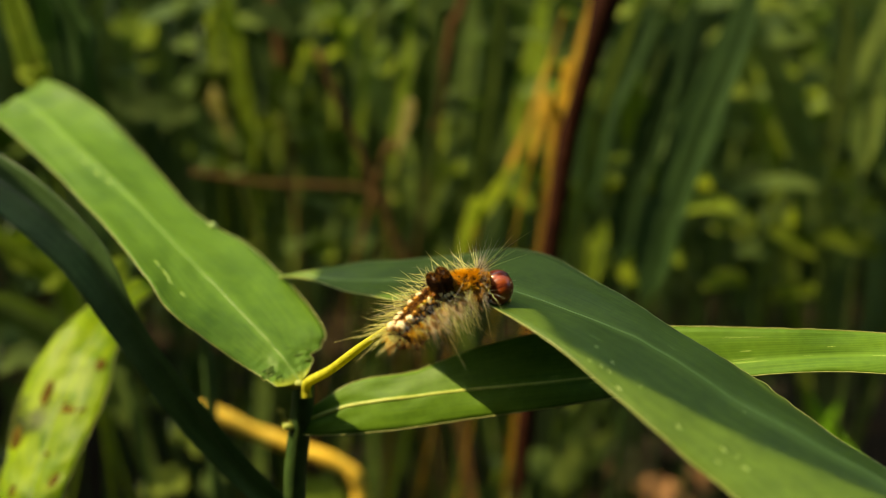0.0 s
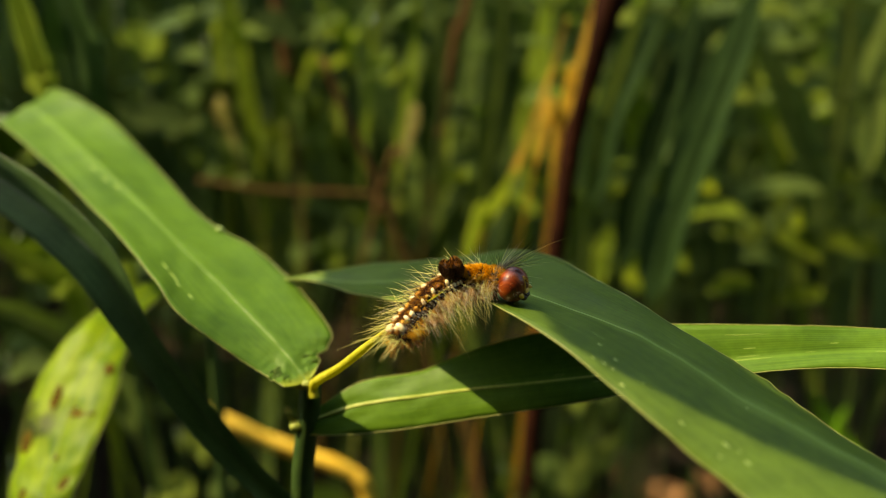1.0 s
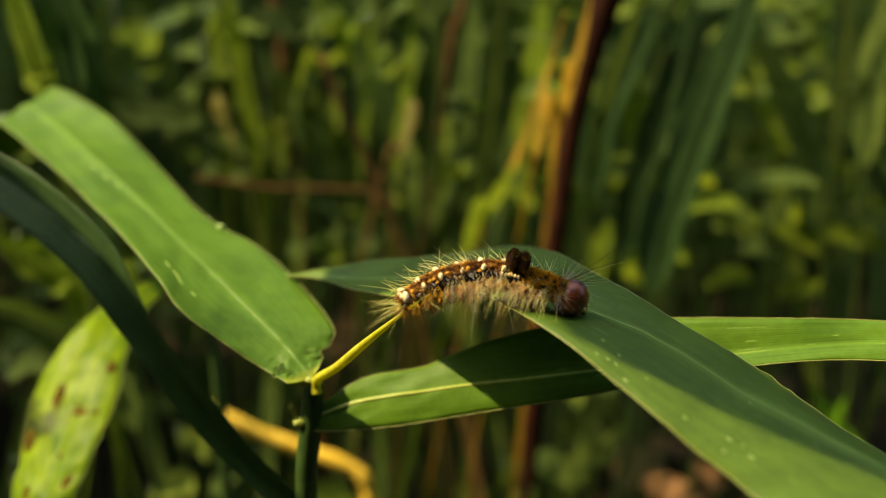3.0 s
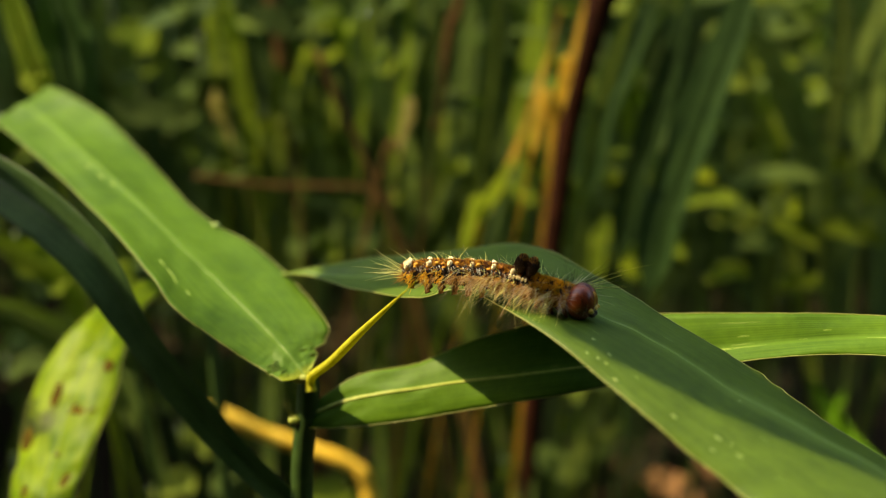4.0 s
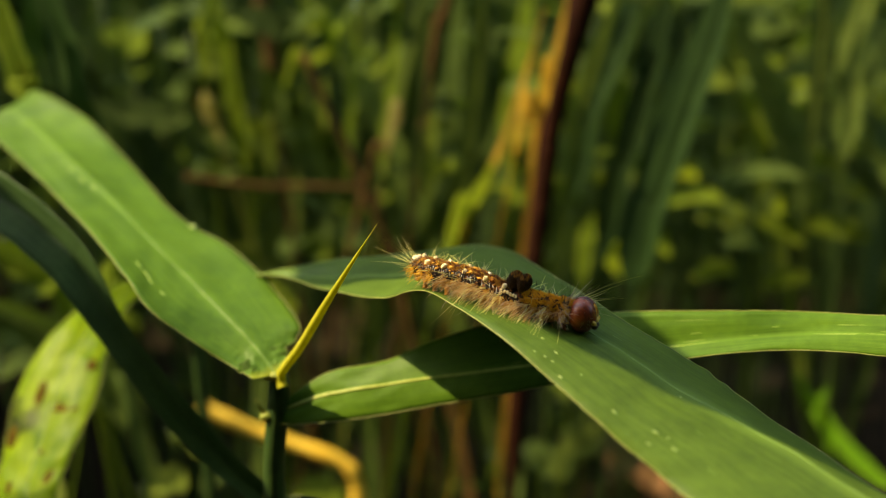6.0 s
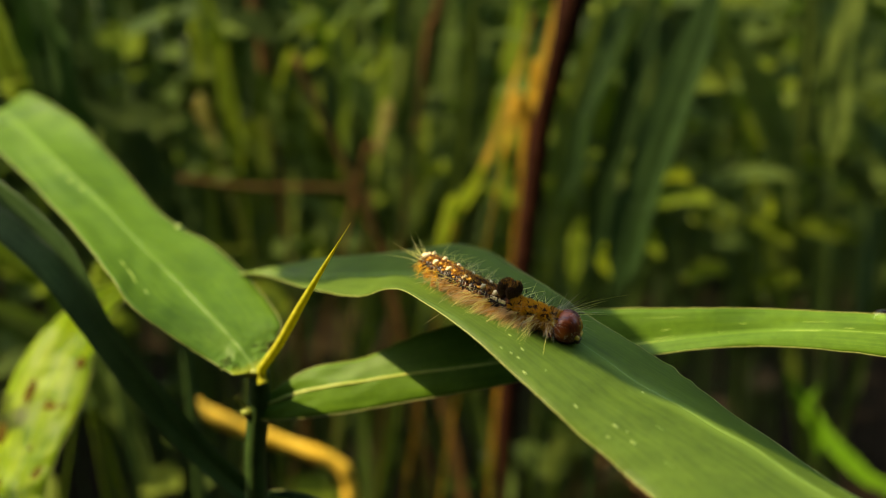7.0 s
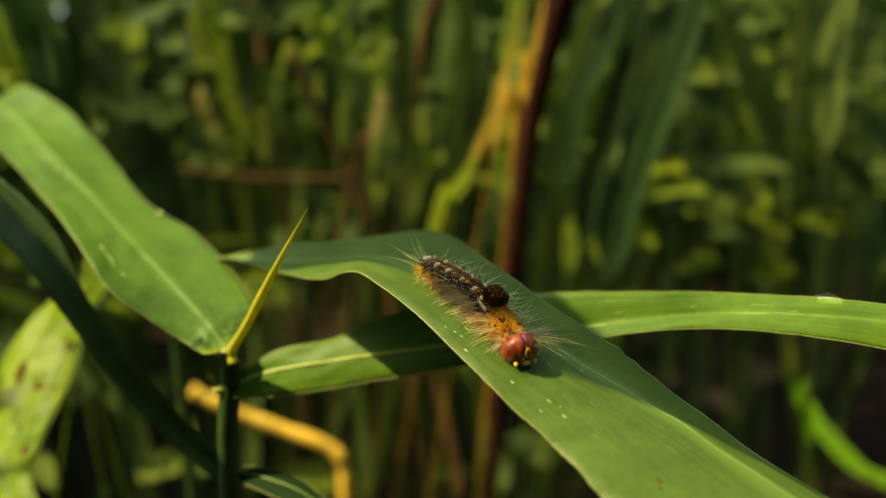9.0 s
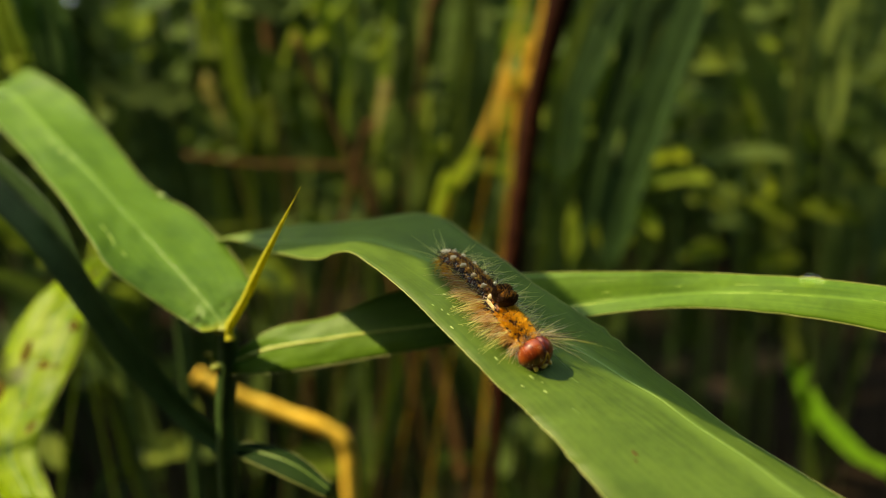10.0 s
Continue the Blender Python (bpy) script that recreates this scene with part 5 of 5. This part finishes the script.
for x, y, z, size, wide, tilt in WEEDS:
    weed = tagged(new("weed"), "small broad-leaved green weed in the undergrowth", "weed", group="weeds in the undergrowth")
    bm = bmesh.new()
    a = radians(-tilt)
    d = Vector((math.cos(a), 0, math.sin(a))) * size * 0.0005
    c = Vector((x, y, z)) * 0.001
    path = spline([c - d, c - d * 0.4 + Vector((0, 0, 0.002)), c + d * 0.4 + Vector((0, 0, 0.002)), c + d + Vector((0, -0.004, -0.003))], 10)
    ribbon(bm, path, [wide * 0.001 * (0.12 + 0.88 * math.sin(math.pi * min(1, 0.06 + k / 9.5)) ** 0.7) for k in range(10)], Vector((turner.uniform(-0.8, 0), -0.6, turner.uniform(0.4, 1.0))).normalized())
    # leaves on the right more often get the brighter green for sunlit patches
    part("leaf", bm, LEAF_PALE_LIT if x > 100 and turner.random() < 0.7 else turner.choice((LEAF_PALE_LIT, LEAF_BACK, LEAF_BACK)), weed)
    bm = bmesh.new()
    tube(bm, spline([c - d, c - d * 1.2 + Vector((0, 0.01, -0.02)), Vector((c.x - d.x + 0.01, c.y + 0.03, -0.01))], 14), [0.0008] * 14, 6)
    part("stem", bm, STEM, weed)

# the tangle of grass that closes the view
# places in mm that the sun reaches
LIT = [(-100, 450, 405), (-80, 430, 425), (-75, 430, 402), (-60, 430, 385), (-110, 440, 385), (-30, 130, 378), (-50, 150, 390), (-72, 172, 400), (-95, 195, 409), (-115, 220, 415), (-15, 120, 368), (0, 116, 362), (20, 113, 365), (80, 100, 375), (100, 90, 372), (5, 95, 386), (20, 93, 384), (30, 84, 376), (42, 72, 369), (55, 66, 365), (-78, 150, 330), (-78, 165, 345), (-72, 185, 360), (-18, 400, 440), (-30, 400, 410), (-130, 430, 440), (35, 360, 430), (-52, 340, 250), (-70, 340, 259), (-36, 340, 240), (49, 450, 456), (18, 460, 456), (-40, 420, 300), (-24, 400, 230), (-94, 400, 250), (190, 410, 330), (210, 385, 300), (203, 450, 413), (230, 460, 383), (140, 400, 363), (181, 410, 374), (47, 310, 406), (54, 305, 418), (189, 360, 273), (219, 360, 241), (29, 315, 379), (-178, 470, 459), (-146, 470, 451), (-122, 460, 403), (102, 400, 443), (195, 430, 428), (173, 330, 423), (-50, 430, 450), (-40, 450, 462), (18, 460, 457), (-21, 450, 437), (-119, 245, 435), (245, 450, 348), (168, 430, 347), (-75, 430, 455), (-60, 430, 415), (-10, 400, 455), (-25, 400, 380), (5, 400, 415), (-45, 430, 400), (-20, 500, 440), (-60, 500, 420), (-100, 950, 450), (-150, 900, 480), (0, 950, 460), (-50, 1000, 500), (-110, 1050, 520), (20, 1000, 520), (-150, 280, 361), (-138, 280, 352), (-160, 300, 330), (-142, 300, 315), (-122, 245, 450), (-118, 245, 415), (-52, 444, 390), (-73, 450, 412), (-28, 440, 376), (-68, 430, 395), (-145, 460, 412), (-170, 460, 415), (-90, 455, 415), (-60, 460, 410), (-21, 450, 405), (4, 440, 402), (-42, 470, 420), (-112, 465, 415)]


LIT_AT = np.array(LIT) * 0.001
TO_SUN = np.array(SUN)


def shades(path, reach):
    """Whether a blade along the path would stand between the sun and one of the lit places."""
    p = np.array([tuple(q) for q in path])
    steps = np.linspace(0, 1, 6)[:-1, None, None]
    fine = (p[None, :-1] + (p[None, 1:] - p[None, :-1]) * steps).reshape(-1, 3)
    d = fine[:, None] - LIT_AT[None]
    along = d @ TO_SUN
    off = np.linalg.norm(d - along[..., None] * TO_SUN, axis=2)
    return bool(np.any((along > 0.02) & (off < reach)))


def tangle(name, count, near, far, spread, low, high, wide, seed, label, material):
    rng = random.Random(seed)
    bm = bmesh.new()
    bm.loops.layers.uv.new("UVMap")
    for _ in range(count):
        y = near + (far - near) * rng.random() ** 0.8
        x = rng.uniform(-spread, spread) * (0.25 + y)
        h = rng.uniform(low, high)
        lean = Vector((rng.gauss(0.04, 0.30), rng.gauss(0, 0.15), 0)) * h
        root = Vector((x, y, GROUND - 0.02))
        droop = rng.uniform(0, 0.35) * h
        way = Vector((rng.uniform(-1, 1), rng.uniform(-0.6, 0.6), 0)).normalized()
        path = spline([root, root + lean * 0.3 + Vector((0, 0, h * 0.4)), root + lean * 0.8 + Vector((0, 0, h * 0.8)), root + lean + way * droop + Vector((0, 0, h - droop * 0.5))], 12)
        w = rng.uniform(0.5, 1.3) * wide
        if shades(path, 0.02) or (x > 0.09 and y < 0.85 and h < 0.40) or (0.09 < x < 0.26 and y < 0.62):
            continue
        ribbon(bm, path, [w * (1 - (k / 11.5) ** 3) * min(1, 0.5 + k / 6) for k in range(12)], Vector((rng.uniform(-1.4, 0.5), -1, rng.uniform(-0.2, 0.6))).normalized())
    return tagged(link(name, bm, material), label, "grass", kind="stuff")


tangle("grass_tangle", 75, 0.46, 0.80, 0.75, 0.20, 0.62, 0.015, 3, "dense upright green grass", LEAF_BACK)
tangle("grass_tangle", 900, 0.80, 2.2, 0.8, 0.6, 1.4, 0.026, 4, "dense distant green grass", LEAF_FAR)
tangle("low_grass", 260, 0.34, 0.75, 0.8, 0.03, 0.12, 0.010, 6, "low dark green undergrowth", LEAF_DEEP_SHADE)


def shade_thicket(count, seed):
    """Unseen tall grass, added around the camera to cut the sky's light."""
    rng = random.Random(seed)
    bm = bmesh.new()
    bm.loops.layers.uv.new("UVMap")
    for _ in range(count):
        a, r = rng.uniform(-1.45, 1.2), rng.uniform(0.42, 1.1)
        root = Vector((math.sin(a) * r, 0.05 - math.cos(a) * r, GROUND - 0.02))
        h = rng.uniform(0.9, 1.7)
        tip = root + Vector((rng.gauss(0, 0.12), rng.gauss(0.02, 0.10), h))
        path = spline([root, root.lerp(tip, 0.5) + Vector((0, -0.03, 0.05)), tip], 10)
        if shades(path, 0.03) or (root.x < -0.25 and root.y > -0.15):
            continue
        w = rng.uniform(0.02, 0.04)
        ribbon(bm, path, [w * min(1, 0.5 + k / 5) * (1 - (k / 9.5) ** 4) for k in range(10)], Vector((-root.x, -root.y, rng.uniform(-0.2, 0.4))).normalized())
    return tagged(link("tall_grass", bm, LEAF_FAR), "unseen tall green grass added to cut sky light", "grass", kind="stuff")


shade_thicket(700, 51)


def meadow(count, seed):
    """The grass land all around."""
    rng = random.Random(seed)
    bm = bmesh.new()
    bm.loops.layers.uv.new("UVMap")
    for _ in range(count):
        a, r = rng.uniform(0, 6.283), 1.2 + 5.8 * rng.random() ** 1.2
        root = Vector((math.sin(a) * r, 0.3 + math.cos(a) * r, GROUND - 0.02))
        if abs(root.x) < 1.3 and -0.3 < root.y < 2.4:
            continue
        h = rng.uniform(0.5, 1.1)
        tip = root + Vector((rng.gauss(0, 0.2), rng.gauss(0, 0.2), h))
        path = spline([root, root.lerp(tip, 0.5) + Vector((0, 0, 0.08)), tip], 6)
        ribbon(bm, path, [0.05 * rng.uniform(0.6, 1.3) * (1 - (k / 5.3) ** 3) for k in range(6)], Vector((rng.uniform(-1, 1), rng.uniform(-1, 1), 0.3)).normalized())
    return tagged(link("meadow_grass", bm, LEAF_FAR), "green grass of the surrounding meadow", "grass", kind="stuff")


meadow(7000, 61)


def shade_overhang(count, seed, roots, reach):
    """Long grass outside the view, added to keep the sun off the plants behind."""
    rng = random.Random(seed)
    bm = bmesh.new()
    bm.loops.layers.uv.new("UVMap")
    for _ in range(count):
        root = Vector((rng.uniform(*roots[0]), rng.uniform(*roots[1]), GROUND - 0.02))
        tip = Vector((rng.uniform(*reach[0]), rng.uniform(*reach[1]), rng.uniform(*reach[2])))
        top = root.lerp(tip, 0.45) + Vector((0, 0, 0.3))
        path = spline([root, root.lerp(top, 0.55) + Vector((0, 0, 0.12)), top, tip], 14)
        w = rng.uniform(0.012, 0.028)
        if shades(path, 0.03):
            continue
        ribbon(bm, path, [w * min(1, 0.4 + k / 6) * (1 - (k / 13.5) ** 4) for k in range(14)], Vector((rng.uniform(-0.5, 0.5), rng.uniform(-0.6, 0.2), 1)).normalized())
    return tagged(link("tall_grass", bm, LEAF_BACK), "unseen tall green grass added overhead for shade", "grass", kind="stuff")


shade_overhang(34, 21, ((0.50, 0.75), (0.15, 0.60)), ((-0.06, 0.25), (0.20, 0.55), (0.60, 0.80)))
shade_overhang(46, 23, ((-0.95, -0.70), (0.60, 0.95)), ((-0.15, 0.20), (0.52, 0.95), (0.68, 0.95)))
shade_overhang(560, 24, ((-1.15, -0.85), (0.15, 0.75)), ((-0.55, 0.20), (0.25, 0.85), (0.62, 0.95)))
shade_overhang(24, 22, ((-0.95, -0.70), (0.42, 0.60)), ((-0.30, -0.10), (0.38, 0.55), (0.58, 0.78)))

def shade_roof(count, seed):
    """Tall grass added farther back to block sun and sky above the far grass."""
    rng = random.Random(seed)
    bm = bmesh.new()
    bm.loops.layers.uv.new("UVMap")
    for _ in range(count):
        x = rng.uniform(-1.3, 1.3)
        root = Vector((x, rng.uniform(1.5, 2.6), GROUND - 0.02))
        tip = Vector((x + rng.uniform(-0.3, 0.3), rng.uniform(0.55, 1.2), rng.uniform(0.75, 1.15)))
        top = root.lerp(tip, 0.5) + Vector((0, 0, 0.55))
        path = spline([root, root.lerp(top, 0.55) + Vector((0, 0, 0.15)), top, tip], 14)
        w = rng.uniform(0.03, 0.055)
        if shades(path, 0.045):
            continue
        ribbon(bm, path, [w * min(1, 0.4 + k / 6) * (1 - (k / 13.5) ** 4) for k in range(14)], Vector((rng.uniform(-0.5, 0.5), rng.uniform(-0.4, 0.4), 1)).normalized())
    return tagged(link("tall_grass", bm, LEAF_DEEP_SHADE), "tall grass added overhead to shade the far grass", "grass", kind="stuff")


shade_roof(95, 31)

# broken sunlit undergrowth between the reeds
under = random.Random(41)
for _ in range(300):
    y = under.uniform(0.40, 0.72)
    x = (under.uniform(0.12, 0.62) if under.random() < 0.42 else under.uniform(-0.58, 0.62)) * y
    z = 0.407 + y * under.uniform(-0.36, 0.26)
    if z < GROUND + 0.03 or (x > 0.08 and z < 0.335) or (x < -0.19 and z > 0.42):
        continue
    weed = tagged(new("weed"), "small leafy green weed among the reeds", "weed", group="weeds in the undergrowth")
    root = Vector((x + under.uniform(-0.01, 0.01), y + 0.02, GROUND - 0.02))
    path = spline([Vector((x, y, z)), Vector((x, y + 0.012, z - 0.03)), root], 12)
    bm = bmesh.new()
    tube(bm, path, [0.00025 + 0.00002 * k for k in range(12)], 5)
    part("stem", bm, STEM, weed)
    for i in range(under.randint(2, 4)):
        at = Vector(path[min(i, 3)])
        a = under.uniform(0, 6.28)
        d = Vector((math.cos(a), -abs(math.sin(a)) * 0.7, under.uniform(-0.5, 0.7))) * under.uniform(0.010, 0.030)
        leafy = spline([at, at + d * 0.5 + Vector((0, 0, 0.002)), at + d + Vector((0, 0, -0.002))], 8)
        w = under.uniform(0.007, 0.019)
        bm = bmesh.new()
        ribbon(bm, leafy, [w * (0.12 + 0.88 * math.sin(math.pi * min(1, 0.05 + k / 7.6)) ** 0.8) for k in range(8)], Vector((under.uniform(-0.8, 0.1), -0.5, under.uniform(0.4, 1.0))).normalized())
        part("leaf", bm, under.choice((LEAF_BACK, LEAF_FAR, LEAF_BACK) if z > 0.44 or x < -0.11 else (LEAF_PALE_LIT, LEAF_BACK, LEAF_BACK)), weed)

# dead leaves on the soil
litter_rng = random.Random(8)
for x, y, size in ((0.155, 0.56, 0.030), (0.19, 0.60, 0.024), (0.12, 0.62, 0.020), (0.26, 0.66, 0.026), (0.235, 0.72, 0.018), (0.05, 0.60, 0.018), (-0.05, 0.58, 0.02), (0.34, 0.74, 0.026), (0.165, 0.52, 0.032), (0.205, 0.555, 0.026), (0.145, 0.60, 0.026)):
    bm = bmesh.new()
    bm.loops.layers.uv.new("UVMap")
    a = litter_rng.uniform(0, 3.1)
    d = Vector((math.cos(a), math.sin(a), 0)) * size
    c = Vector((x, y, GROUND + 0.016))
    path = spline([c - d, c - d * 0.4 + Vector((0, 0, 0.008)), c + d * 0.4 + Vector((0, 0, 0.009)), c + d + Vector((0, 0, 0.002))], 9)
    ribbon(bm, path, [size * (0.1 + 0.9 * math.sin(math.pi * min(1, 0.05 + k / 8.6))) for k in range(9)], Vector((0.1, -0.5, 1)).normalized(), 0.5)
    tagged(link("dead_leaf", bm, LITTER), "curled brown dead leaf on the soil", "leaf", group="dead leaves on the soil")


def frame_on(points, ups, s):
    """The pose of a piece at the share s of a spine: +y ahead, +z to the back's side."""
    line = spline(points, 61)
    steps = np.cumsum([0, *[np.linalg.norm(b - a) for a, b in zip(line, line[1:])]])
    def at(d):
        return np.array([np.interp(d, steps, [p[i] for p in line]) for i in range(3)])
    d = s * steps[-1]
    y = Vector(at(min(d + 0.8, steps[-1])) - at(max(d - 0.8, 0))).normalized()
    up = ups[0].lerp(ups[1], s)
    x = y.cross(up).normalized()
    z = x.cross(y)
    m = Matrix((x, y, z)).transposed().to_4x4()
    m.translation = Vector(at(d)) * 0.001
    return m


def motions():
    for k, ob in enumerate(bodies):
        s = (k + 0.4) / (SEGS + 0.55)
        # early on its rear is bunched up, and the rings keep clear of the head
        gap = 0.0 if k == SEGS else 0.09
        walk(ob, [(t, frame_on(p, (a, b), s ** (1.25 if t <= 1 else 1.12 if t <= 1.5 else 1.0) * (1 - gap * max(0, 1 - t / 1.6)))) for t, p, a, b in SPINES])
    walk(shoot, [(t, Matrix.Translation(SHOOT_BASE) @ (Vector(tip) * 0.001 - SHOOT_BASE).to_track_quat("X", "Z").to_matrix().to_4x4()) for t, tip in SHOOT_TIPS])
    # the added blade overhead shifts, which moves its shade on the arching blade
    walk(shifting_shade, [(t, pose(-0.0016 * f, -0.0028 * f, 0)) for t, f in ((0, 0.75), (0.6, 0.8), (1.2, 1.0), (2.5, 0.7), (4, 0.6), (5, 0.5), (6.3, -0.9), (7.3, -0.9), (7.7, -0.6), (8.2, -0.4), (9, -0.3), (10, -0.3))])
    at = Vector(RIGHT_PIVOT) * 0.001
    axis = Vector((-0.74, -0.67, 0))
    walk(right_leaf, [(t, Matrix.Translation(at) @ Matrix.Rotation(radians(a), 4, axis)) for t, a in SAG])


SHOOT_TIPS = [
    (0, (5.8, 91.3, 386.9)),
    (0.5, (6.2, 91.4, 386.6)),
    (1, (5.6, 94.4, 386.0)),
    (1.5, (4.6, 89.8, 386.1)),
    (2.5, (4.3, 89.7, 386.2)),
    (3.8, (4.1, 90.7, 387.8)),
    (4.5, (4.6, 91.3, 388.0)),
    (5, (5.9, 91.8, 387.5)),
    (5.2, (5.3, 92.5, 388.8)),
    (5.5, (3.9, 97.8, 393.9)),
    (5.9, (3.9, 97.8, 393.9)),
    (6.5, (3.9, 97.8, 393.9)),
    (10, (3.9, 97.8, 393.9)),
]
# seconds, degrees by which the loaded blade sinks
SAG = [(0, 0.95), (0.5, 0.85), (1, 0.75), (1.5, 0.7), (2.5, 0.7), (4, 0.3), (4.5, 0.65), (5, 0.35), (6.5, 0.1), (7, 0.0), (8, -0.1), (9, -0.1), (9.5, -0.25), (10, -0.35)]
motions()
